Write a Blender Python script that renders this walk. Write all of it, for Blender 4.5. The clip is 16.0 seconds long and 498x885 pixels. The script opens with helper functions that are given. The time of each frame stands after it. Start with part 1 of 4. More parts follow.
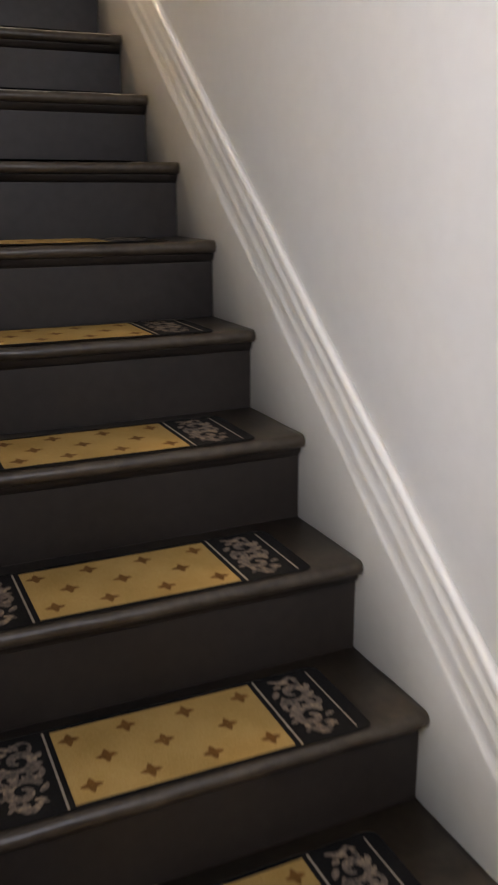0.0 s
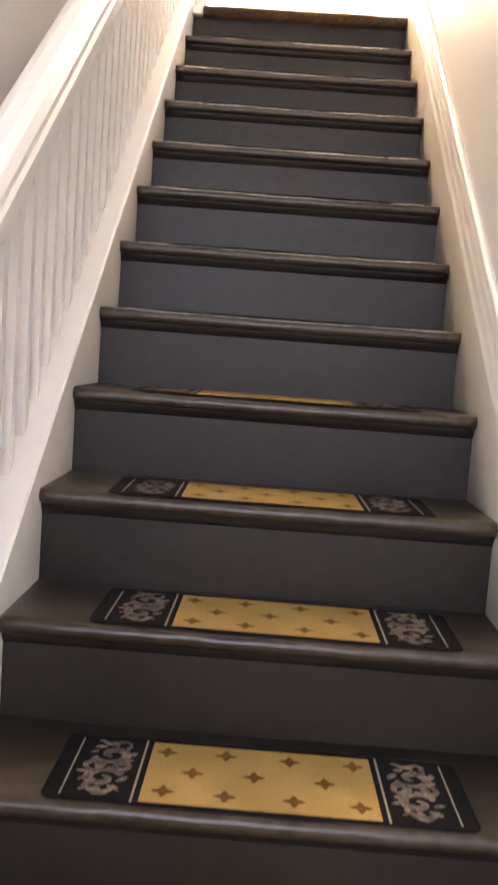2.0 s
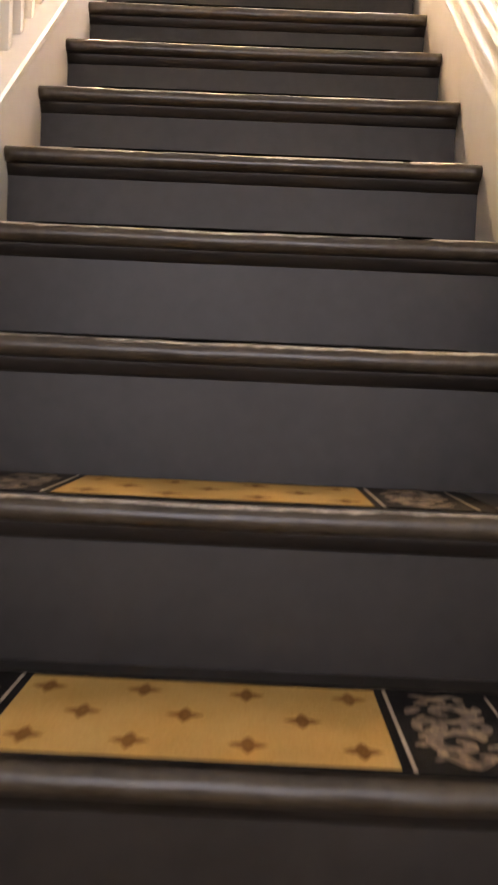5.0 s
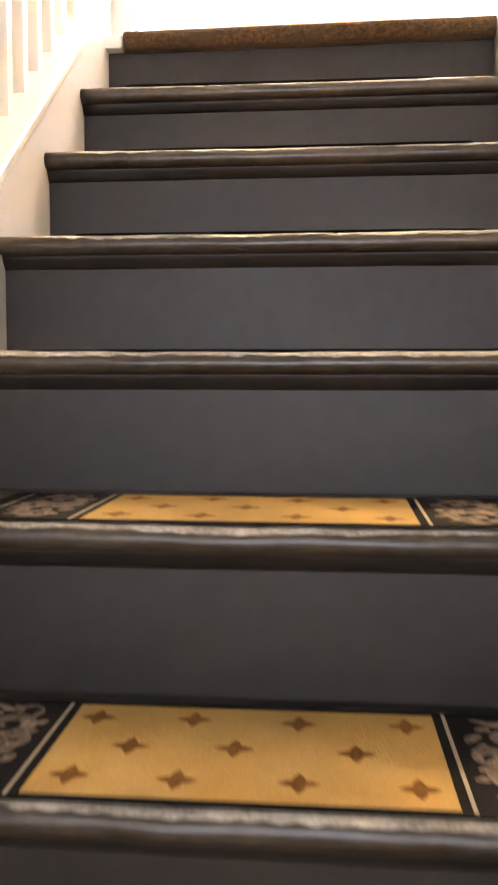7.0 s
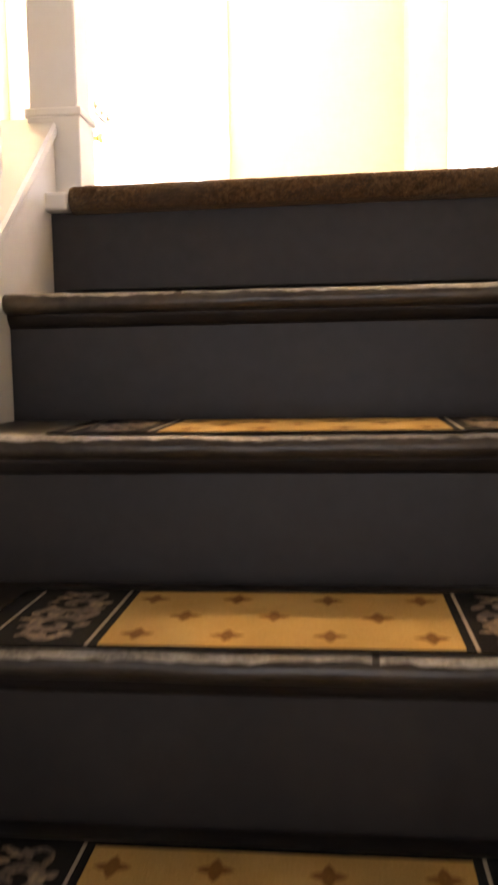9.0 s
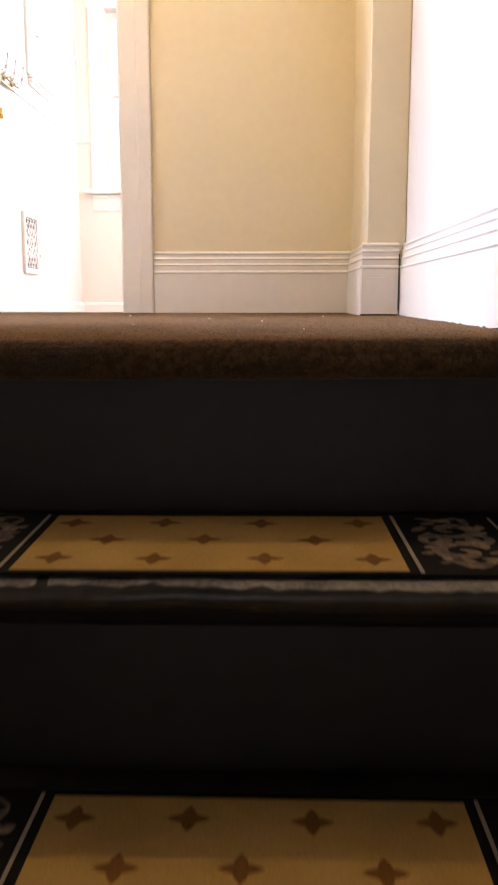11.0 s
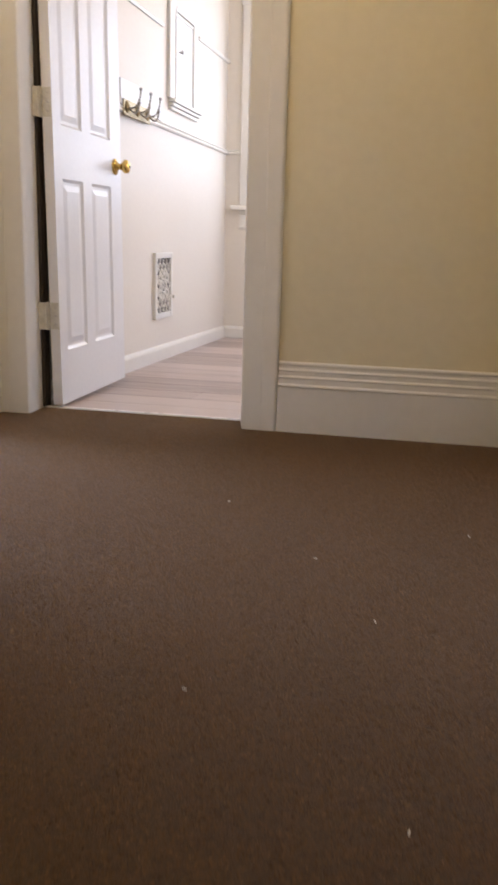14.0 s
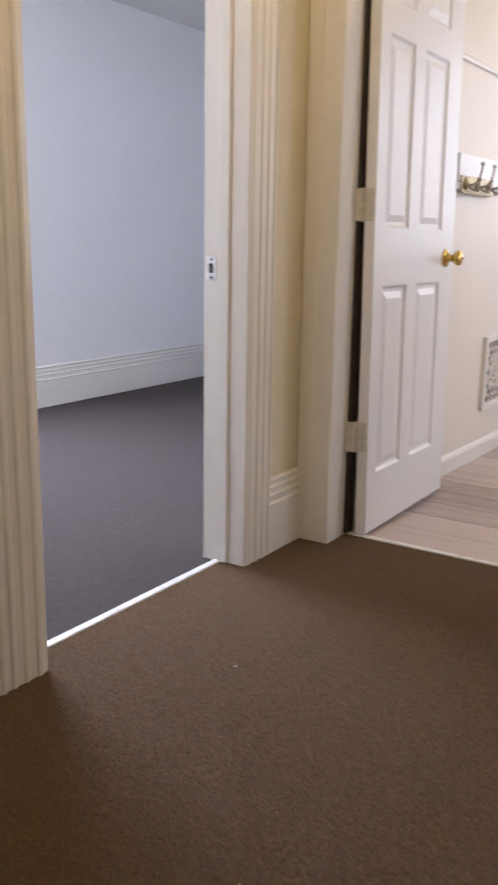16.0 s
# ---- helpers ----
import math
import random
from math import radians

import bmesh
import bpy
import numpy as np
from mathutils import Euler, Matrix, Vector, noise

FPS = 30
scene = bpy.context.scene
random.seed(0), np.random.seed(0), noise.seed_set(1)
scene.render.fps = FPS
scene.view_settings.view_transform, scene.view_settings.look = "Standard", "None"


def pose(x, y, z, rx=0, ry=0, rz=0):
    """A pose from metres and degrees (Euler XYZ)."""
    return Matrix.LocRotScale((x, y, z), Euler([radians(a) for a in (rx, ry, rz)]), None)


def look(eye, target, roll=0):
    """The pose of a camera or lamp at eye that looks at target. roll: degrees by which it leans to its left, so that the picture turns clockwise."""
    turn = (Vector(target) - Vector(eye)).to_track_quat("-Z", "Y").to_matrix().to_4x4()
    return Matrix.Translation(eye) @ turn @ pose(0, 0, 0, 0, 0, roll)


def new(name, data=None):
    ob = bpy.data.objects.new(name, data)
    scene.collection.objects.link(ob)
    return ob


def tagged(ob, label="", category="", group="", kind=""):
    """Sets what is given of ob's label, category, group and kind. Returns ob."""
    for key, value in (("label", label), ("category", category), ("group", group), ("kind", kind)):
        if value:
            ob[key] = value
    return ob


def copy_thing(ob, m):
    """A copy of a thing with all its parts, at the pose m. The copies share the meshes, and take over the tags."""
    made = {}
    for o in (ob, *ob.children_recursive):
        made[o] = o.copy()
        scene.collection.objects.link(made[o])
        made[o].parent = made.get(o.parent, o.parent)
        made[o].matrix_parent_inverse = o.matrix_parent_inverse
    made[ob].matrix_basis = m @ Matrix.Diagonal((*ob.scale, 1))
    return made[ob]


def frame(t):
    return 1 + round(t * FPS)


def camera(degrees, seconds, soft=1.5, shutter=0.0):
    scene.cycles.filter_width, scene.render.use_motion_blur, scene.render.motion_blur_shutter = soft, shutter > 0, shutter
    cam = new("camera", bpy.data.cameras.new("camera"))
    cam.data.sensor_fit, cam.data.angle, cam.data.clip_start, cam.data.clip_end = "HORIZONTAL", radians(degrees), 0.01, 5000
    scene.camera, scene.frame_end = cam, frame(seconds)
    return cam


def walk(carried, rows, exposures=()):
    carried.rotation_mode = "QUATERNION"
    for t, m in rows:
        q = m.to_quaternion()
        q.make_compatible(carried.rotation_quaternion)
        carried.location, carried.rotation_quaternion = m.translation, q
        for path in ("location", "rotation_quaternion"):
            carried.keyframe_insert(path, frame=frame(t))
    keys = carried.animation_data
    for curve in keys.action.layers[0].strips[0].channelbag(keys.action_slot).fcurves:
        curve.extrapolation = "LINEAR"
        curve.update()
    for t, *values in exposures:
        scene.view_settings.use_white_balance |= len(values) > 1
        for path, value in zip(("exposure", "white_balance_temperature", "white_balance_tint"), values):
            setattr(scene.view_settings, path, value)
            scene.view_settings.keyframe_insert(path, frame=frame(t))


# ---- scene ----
cam = camera(32.0, 16.0, soft=2.0, shutter=0.5)
ROWS = [
    (0.0, pose(0.068, -4.146, -1.611, 74.21, 0.21, -24.41)),
    (0.5, pose(0.211, -3.967, -1.586, 74.66, -2.34, -16.74)),
    (1.0, pose(0.322, -3.858, -1.572, 75.94, -3.05, -6.25)),
    (1.5, pose(0.398, -3.812, -1.485, 80.00, -3.87, 0.90)),
    (2.0, pose(0.427, -3.799, -1.424, 84.22, -4.25, 1.35)),
    (2.5, pose(0.434, -3.755, -1.379, 85.48, -4.57, 1.37)),
    (3.0, pose(0.453, -3.606, -1.367, 86.22, -4.65, 2.63)),
    (3.5, pose(0.450, -3.317, -1.366, 86.97, -4.65, 2.10)),
    (6.0, pose(0.558, -2.303, -0.985, 86.93, -0.38, 1.49)),
    (6.5, pose(0.579, -2.209, -0.864, 86.32, -0.14, 4.40)),
    (7.0, pose(0.530, -2.070, -0.799, 85.83, -0.07, 5.37)),
    (7.5, pose(0.504, -1.936, -0.667, 85.61, -0.29, 5.24)),
    (8.0, pose(0.531, -1.785, -0.516, 84.35, 0.40, 5.57)),
    (8.5, pose(0.500, -1.620, -0.420, 84.84, 0.39, 5.62)),
    (9.0, pose(0.507, -1.508, -0.287, 84.36, 1.03, 6.09)),
    (9.5, pose(0.522, -1.369, -0.211, 84.38, 0.61, 4.23)),
    (10.3, pose(0.497, -1.165, -0.070, 83.80, 0.45, 2.90)),
    (11.1, pose(0.466, -0.935, 0.075, 80.00, -0.05, 1.20)),
    (11.8, pose(0.442, -0.732, 0.196, 76.92, -0.29, 0.21)),
    (12.0, pose(0.433, -0.708, 0.242, 76.38, -0.12, -0.36)),
    (12.5, pose(0.371, -0.646, 0.382, 75.81, -1.44, -5.59)),
    (13.0, pose(0.448, -0.573, 0.465, 75.02, -0.90, -4.01)),
    (13.5, pose(0.511, -0.461, 0.593, 74.54, 0.14, 5.48)),
    (14.0, pose(0.513, -0.337, 0.639, 76.65, -1.50, 12.20)),
    (14.5, pose(0.461, -0.200, 0.738, 77.19, -1.07, 14.64)),
    (15.0, pose(0.445, -0.089, 0.810, 77.28, -1.89, 18.44)),
    (15.5, pose(0.440, 0.016, 0.926, 77.01, -0.58, 27.80)),
    (16.0, pose(0.376, 0.112, 0.959, 76.88, -0.86, 33.72)),
]
walk(cam, ROWS, exposures=(
    (0.0, 1.05, 7300, 18), (0.5, 1.2, 7300, 18), (1.0, 1.95, 7400, 20), (1.5, 2.35, 7300, 22), (2.0, 2.05, 7200, 22), (2.5, 1.5, 7500, 23), (3.5, 1.0, 8200, 27), (6.0, 2.5, 7500, 21),
    (7.5, 2.35, 7400, 20), (8.5, 1.75, 7500, 20), (9.0, 0.95, 7600, 22), (9.5, 0.15, 7700, 26), (12.0, -1.1, 6900, 16), (12.5, -1.2, 6800, 15), (13.0, -1.3, 6800, 15),
    (14.0, -2.1, 7000, 15), (16.0, -2.35, 7200, 15)))

# ---- sizes, in metres; the landing carpet lies at z = 0 and its edge at y = 0 ----
RISE, GOING, WIDE = 0.19, 0.23675, 0.8929
STEPS = 14                                   # treads under the landing
SHIFT_Y = (-0.023, -0.002, -0.005, 0.0, 0.008, -0.006, 0.006, 0.015, 0.006, -0.005, 0.005, -0.004, -0.010, -0.001, 0.0)
SHIFT_Z = (0.0, 0.003, 0.0, -0.001, -0.002, -0.001, -0.002, -0.002, -0.002, -0.003, -0.001, 0.002, 0.002, 0.0, 0.0)
HALL_Z = -15 * RISE
LEFT_X, RIGHT_X, FAR_Y, FRONT_Y = -1.011, 0.913, 2.506, -6.3
CEIL = 2.62
BED_X, BED_CEIL = -3.35, 2.30
ROOM_X, ROOM_Y = -0.935, 5.58
SLOPE = RISE / GOING

# ---- world, daylight, lamps ----
world = bpy.data.worlds.new("world")
scene.world = world
world.use_nodes = True
wn = world.node_tree
sky = wn.nodes.new("ShaderNodeTexSky")
sky.sky_type, sky.sun_disc = "NISHITA", False
sky.sun_elevation, sky.sun_rotation = radians(38), radians(120)
wn.links.new(sky.outputs[0], wn.nodes["Background"].inputs[0])
wn.nodes["Background"].inputs[1].default_value = 0.12


def area_lamp(name, eye, target, wide, high, watts, colour):
    data = bpy.data.lights.new(name, "AREA")
    data.shape, data.size, data.size_y, data.energy, data.color = "RECTANGLE", wide, high, watts, colour
    ob = new(name, data)
    ob.matrix_world = look(eye, target)
    return ob


def point_lamp(name, eye, radius, watts, colour):
    data = bpy.data.lights.new(name, "POINT")
    data.shadow_soft_size, data.energy, data.color = radius, watts, colour
    ob = new(name, data)
    ob.location = eye
    return ob


DAY, WARM = (0.70, 0.80, 1.0), (1.0, 0.74, 0.40)
point_lamp("landing_bulb", (-0.42, 1.36, 2.40), 0.05, 130, WARM)
point_lamp("room_bulb", (0.35, 4.3, 2.35), 0.06, 90, WARM)
area_lamp("bedroom_daylight", (BED_X + 0.02, 2.62, 1.45), (0, 1.45, 0.2), 1.2, 1.3, 850, (0.60, 0.71, 1.0))
area_lamp("room_daylight", (0.0, ROOM_Y - 0.02, 1.50), (0.0, 3.0, 1.3), 1.3, 1.15, 92, DAY)
area_lamp("front_daylight", (0.22, FRONT_Y + 0.02, -0.35), (0.20, -1.4, -0.9), 1.2, 1.2, 25, (0.71, 0.80, 1.0))
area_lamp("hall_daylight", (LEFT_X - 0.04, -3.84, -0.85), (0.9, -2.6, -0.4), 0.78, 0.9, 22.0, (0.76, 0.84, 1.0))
# fill lamp added above the stairs, out of view, to lift walls and treads
area_lamp("roof_fill", (0.40, -1.55, CEIL + 0.05), (0.40, -1.55, 0.0), 0.7, 1.1, 0.6, (0.80, 0.87, 1.0))
area_lamp("side_daylight", (1.48, 4.3, 1.5), (-1.0, 4.4, 1.2), 1.3, 1.2, 135, (0.62, 0.72, 1.0))


# ---- materials ----
def material(name, colour, rough=0.6, metal=0.0):
    m = bpy.data.materials.new(name)
    m.use_nodes = True
    b = m.node_tree.nodes["Principled BSDF"]
    b.inputs["Base Color"].default_value = (*colour, 1)
    b.inputs["Roughness"].default_value, b.inputs["Metallic"].default_value = rough, metal
    return m


def surface(name, dark, light, rough, scale, bump=0.1, fine=120.0, stretch=(1, 1, 1), rough_span=0.1, spread=(0.35, 0.65), depth=0.01, mid=None, per_piece=0.0, grain=0.45):
    """Two-scale varied paint, cloth or wood: broad stains, fine grain, relief and uneven gloss."""
    m = material(name, light, rough)
    t = m.node_tree
    b = t.nodes["Principled BSDF"]
    co = t.nodes.new("ShaderNodeTexCoord")
    mp = t.nodes.new("ShaderNodeMapping")
    mp.inputs["Scale"].default_value = stretch
    t.links.new(co.outputs["Object"], mp.inputs[0])
    big, small = t.nodes.new("ShaderNodeTexNoise"), t.nodes.new("ShaderNodeTexNoise")
    big.inputs["Scale"].default_value, big.inputs["Detail"].default_value = scale, 6
    small.inputs["Scale"].default_value, small.inputs["Detail"].default_value = fine, 4
    for n in (big, small):
        t.links.new(mp.outputs[0], n.inputs["Vector"])
    add = t.nodes.new("ShaderNodeMath")
    add.operation = "MULTIPLY_ADD"
    t.links.new(small.outputs[0], add.inputs[0])
    add.inputs[1].default_value = grain
    half = t.nodes.new("ShaderNodeMath")
    half.operation = "MULTIPLY"
    half.inputs[1].default_value = 1 - grain
    t.links.new(big.outputs[0], half.inputs[0])
    t.links.new(half.outputs[0], add.inputs[2])
    last = add
    if per_piece:
        info = t.nodes.new("ShaderNodeObjectInfo")
        shift = t.nodes.new("ShaderNodeMath")
        shift.operation = "MULTIPLY_ADD"
        t.links.new(info.outputs["Random"], shift.inputs[0])
        shift.inputs[1].default_value = per_piece
        t.links.new(add.outputs[0], shift.inputs[2])
        last = shift
    ramp = t.nodes.new("ShaderNodeValToRGB")
    ramp.color_ramp.elements[0].position, ramp.color_ramp.elements[1].position = spread
    ramp.color_ramp.elements[0].color, ramp.color_ramp.elements[1].color = (*dark, 1), (*light, 1)
    if mid:
        e = ramp.color_ramp.elements.new((spread[0] + spread[1]) / 2)
        e.color = (*mid, 1)
    t.links.new(last.outputs[0], ramp.inputs[0])
    t.links.new(ramp.outputs[0], b.inputs["Base Color"])
    rr = t.nodes.new("ShaderNodeMapRange")
    rr.inputs[3].default_value, rr.inputs[4].default_value = rough - rough_span, rough + rough_span
    t.links.new(big.outputs[0], rr.inputs[0])
    t.links.new(rr.outputs[0], b.inputs["Roughness"])
    bp = t.nodes.new("ShaderNodeBump")
    bp.inputs["Strength"].default_value, bp.inputs["Distance"].default_value = bump, depth
    t.links.new(add.outputs[0], bp.inputs["Height"])
    t.links.new(bp.outputs[0], b.inputs["Normal"])
    return m


WALL = surface("wall_paint", (0.700, 0.630, 0.445), (0.755, 0.685, 0.497), 0.5, 1.6, 0.025, 30, depth=0.002, spread=(0.3, 0.7))
PALE_WALL = surface("pale_wall_paint", (0.655, 0.645, 0.615), (0.705, 0.695, 0.665), 0.5, 1.4, 0.03, 30, depth=0.002, spread=(0.3, 0.7))
BED_CARPET = surface("bedroom_pile", (0.020, 0.0138, 0.0118), (0.058, 0.0410, 0.0365), 0.95, 50, 0.7, 380, spread=(0.34, 0.66), rough_span=0.03, depth=0.006, grain=0.6)
BED_WALL = surface("bedroom_paint", (0.83, 0.83, 0.825), (0.88, 0.88, 0.875), 0.6, 1.6, 0.05, 45, depth=0.003, spread=(0.3, 0.7))
ROOM_WALL = surface("room_paint", (0.72, 0.670, 0.590), (0.77, 0.720, 0.640), 0.5, 1.6, 0.05, 45, depth=0.003, spread=(0.3, 0.7))
TRIM = surface("white_gloss_paint", (0.74, 0.718, 0.660), (0.80, 0.778, 0.720), 0.34, 2.0, 0.05, 30, depth=0.003, spread=(0.3, 0.7))
DOOR_PAINT = surface("door_paint", (0.76, 0.76, 0.76), (0.82, 0.82, 0.82), 0.36, 3.0, 0.04, 60, depth=0.002, spread=(0.3, 0.7))
CEILING = surface("ceiling_paint", (0.74, 0.73, 0.70), (0.80, 0.79, 0.76), 0.8, 3.0, 0.1, 90, depth=0.004)
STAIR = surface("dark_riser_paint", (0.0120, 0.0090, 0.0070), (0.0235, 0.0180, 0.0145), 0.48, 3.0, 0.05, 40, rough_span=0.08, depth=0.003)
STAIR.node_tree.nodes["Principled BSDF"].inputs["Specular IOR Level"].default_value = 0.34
# worn paint of the treads, lighter than the risers to carry lamplight on top
TREAD = surface("worn_lit_tread_paint", (0.020, 0.0145, 0.0095), (0.062, 0.046, 0.030), 0.36, 7.0, 0.14, 60, rough_span=0.10, depth=0.003)
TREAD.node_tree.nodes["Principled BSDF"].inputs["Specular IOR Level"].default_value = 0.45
CARPET = surface("brown_carpet", (0.034, 0.0195, 0.0095), (0.086, 0.0510, 0.0260), 0.95, 60, 0.6, 420, spread=(0.34, 0.64), rough_span=0.03, depth=0.006, grain=0.6)
pile = CARPET.node_tree.nodes["Principled BSDF"]
pile.inputs["Sheen Weight"].default_value, pile.inputs["Sheen Roughness"].default_value = 0.22, 0.4
pile.inputs["Sheen Tint"].default_value = (0.85, 0.56, 0.34, 1)
PILE = material("carpet_tufts", (0.1, 0.05, 0.02), 0.95)
pt_ = PILE.node_tree
geo, tone = pt_.nodes.new("ShaderNodeNewGeometry"), pt_.nodes.new("ShaderNodeValToRGB")
tone.color_ramp.elements[0].color, tone.color_ramp.elements[1].color = (0.050, 0.0285, 0.0135, 1), (0.155, 0.0930, 0.0470, 1)
place, lumps, blend = pt_.nodes.new("ShaderNodeTexCoord"), pt_.nodes.new("ShaderNodeTexNoise"), pt_.nodes.new("ShaderNodeMath")
lumps.inputs["Scale"].default_value, lumps.inputs["Detail"].default_value = 120.0, 3.0
blend.operation, blend.inputs[1].default_value = "MULTIPLY_ADD", 0.35
half_way = pt_.nodes.new("ShaderNodeMapRange")
half_way.inputs[1].default_value, half_way.inputs[2].default_value, half_way.inputs[3].default_value, half_way.inputs[4].default_value = 0.34, 0.66, 0.0, 0.65
pt_.links.new(place.outputs["Object"], lumps.inputs["Vector"])
pt_.links.new(lumps.outputs[0], half_way.inputs[0])
pt_.links.new(geo.outputs["Random Per Island"], blend.inputs[0])
pt_.links.new(half_way.outputs[0], blend.inputs[2])
pt_.links.new(blend.outputs[0], tone.inputs[0])
pt_.links.new(tone.outputs[0], pt_.nodes["Principled BSDF"].inputs["Base Color"])
pt_.nodes["Principled BSDF"].inputs["Sheen Weight"].default_value = 0.22
pt_.nodes["Principled BSDF"].inputs["Sheen Tint"].default_value = (0.85, 0.56, 0.34, 1)
pt_.nodes["Principled BSDF"].inputs["Specular IOR Level"].default_value = 0.1
MAT_BLACK = surface("mat_border", (0.005, 0.0045, 0.0045), (0.011, 0.0100, 0.0095), 0.95, 20, 0.4, 500, depth=0.003)
MAT_GOLD = surface("mat_gold_pile", (0.285, 0.174, 0.052), (0.41, 0.266, 0.096), 0.9, 9, 0.5, 420, depth=0.003)
MAT_MOTIF = surface("mat_motif", (0.105, 0.045, 0.010), (0.19, 0.088, 0.022), 0.9, 30, 0.4, 500, depth=0.003)
for cloth in (MAT_BLACK, MAT_GOLD, MAT_MOTIF):
    cloth.node_tree.nodes["Principled BSDF"].inputs["Specular IOR Level"].default_value = 0.12
MAT_LINE = surface("mat_line", (0.20, 0.165, 0.12), (0.32, 0.27, 0.21), 0.85, 30, 0.3, 400, depth=0.003)
MAT_SCROLL = surface("mat_scroll", (0.020, 0.016, 0.013), (0.33, 0.235, 0.140), 0.9, 55, 0.4, 190, spread=(0.36, 0.68), depth=0.003, mid=(0.125, 0.094, 0.070))
VINYL = surface("vinyl_plank", (0.190, 0.125, 0.105), (0.50, 0.405, 0.365), 0.36, 1.3, 0.06, 12, stretch=(1.0, 16, 16), rough_span=0.08, spread=(0.35, 0.75), depth=0.003, per_piece=0.34)
HALL_FLOOR = surface("hall_boards", (0.10, 0.06, 0.035), (0.20, 0.12, 0.07), 0.5, 2, 0.1, 20, stretch=(12, 1, 1))
# worn nosing paint, brightened to hold the landing lamp's highlight as well
CHIP_GLINT = surface("chipped_lit_edge", (0.13, 0.112, 0.088), (0.42, 0.375, 0.31), 0.36, 30, 0.3, 200, depth=0.002)
BRASS = surface("brass", (0.55, 0.36, 0.10), (0.78, 0.56, 0.20), 0.24, 25, 0.05, 200)
BRASS.node_tree.nodes["Principled BSDF"].inputs["Metallic"].default_value = 1.0
STEEL = surface("worn_steel", (0.38, 0.36, 0.33), (0.60, 0.58, 0.54), 0.32, 30, 0.05, 200)
STEEL.node_tree.nodes["Principled BSDF"].inputs["Metallic"].default_value = 1.0
HINGE = surface("painted_hinge", (0.55, 0.53, 0.46), (0.72, 0.70, 0.62), 0.4, 40, 0.2, 200, depth=0.002)
DARK = material("dark_void", (0.012, 0.011, 0.010), 0.8)
RACK_METAL = surface("dull_brass", (0.20, 0.155, 0.085), (0.46, 0.37, 0.22), 0.36, 40, 0.1, 200)
RACK_METAL.node_tree.nodes["Principled BSDF"].inputs["Metallic"].default_value = 0.9
# near-black brown that stands in for shadow between door and jamb
GAP_SHADOW = surface("hinge_gap_shadow", (0.012, 0.009, 0.007), (0.050, 0.034, 0.022), 0.8, 12, 0.3, 90, stretch=(1, 1, 0.15))
STRIP = surface("white_metal_strip", (0.70, 0.69, 0.67), (0.82, 0.81, 0.80), 0.3, 12, 0.05, 100)
SPECK = material("lint", (0.6, 0.56, 0.48), 0.9)
GLASS = bpy.data.materials.new("window_glass")
GLASS.use_nodes = True
gb = GLASS.node_tree.nodes["Principled BSDF"]
gb.inputs["Transmission Weight"].default_value, gb.inputs["Roughness"].default_value, gb.inputs["IOR"].default_value = 1.0, 0.0, 1.45
SHADE = material("opal_glass", (0.85, 0.82, 0.75), 0.4)
sb = SHADE.node_tree.nodes["Principled BSDF"]
sb.inputs["Emission Color"].default_value, sb.inputs["Emission Strength"].default_value = (1.0, 0.75, 0.45, 1), 3.0


# ---- mesh helpers ----
def part(name, bm, mat, parent=None, label="", smooth=False):
    me = bpy.data.meshes.new(name)
    bmesh.ops.recalc_face_normals(bm, faces=bm.faces)
    if smooth:
        for f in bm.faces:
            f.smooth = True
    bm.to_mesh(me)
    bm.free()
    me.materials.append(mat)
    ob = new(name, me)
    if parent:
        ob.parent = parent
    if label:
        tagged(ob, label)
    return ob


def thing(name, label, category, at=(0, 0, 0), kind="", group=""):
    ob = new(name)
    ob.location = at
    return tagged(ob, label, category, group, kind)


def add_box(bm, a, b, bevel=0.0, segments=2):
    a, b = Vector(a), Vector(b)
    made = bmesh.ops.create_cube(bm, size=1.0, matrix=Matrix.Translation((a + b) / 2) @ Matrix.Diagonal((*[abs(v) for v in (b - a)], 1)))
    if bevel:
        edges = list({e for v in made["verts"] for e in v.link_edges})
        bmesh.ops.bevel(bm, geom=edges, offset=bevel, segments=segments, profile=0.5, affect="EDGES")
    return bm


def box(a, b, bevel=0.0, segments=2):
    return add_box(bmesh.new(), a, b, bevel, segments)


def add_rod(bm, a, b, r, r2=None, segments=14):
    a, b = Vector(a), Vector(b)
    turn = (b - a).to_track_quat("Z", "Y").to_matrix().to_4x4()
    bmesh.ops.create_cone(bm, cap_ends=True, segments=segments, radius1=r, radius2=r if r2 is None else r2, depth=(b - a).length,
                          matrix=Matrix.Translation((a + b) / 2) @ turn)
    return bm


def add_lathe(bm, outline, at, axis, segments=20):
    """A turned solid: outline of (distance along axis, radius)."""
    turn = Matrix.Translation(at) @ Vector(axis).to_track_quat("Z", "Y").to_matrix().to_4x4()
    rings = [[bm.verts.new(turn @ Vector((r * math.cos(2 * math.pi * i / segments), r * math.sin(2 * math.pi * i / segments), d))) for i in range(segments)] for d, r in outline]
    for lo, hi in zip(rings, rings[1:]):
        for i in range(segments):
            bm.faces.new((lo[i], lo[(i + 1) % segments], hi[(i + 1) % segments], hi[i]))
    bm.faces.new(rings[0])
    bm.faces.new(rings[-1])
    return bm


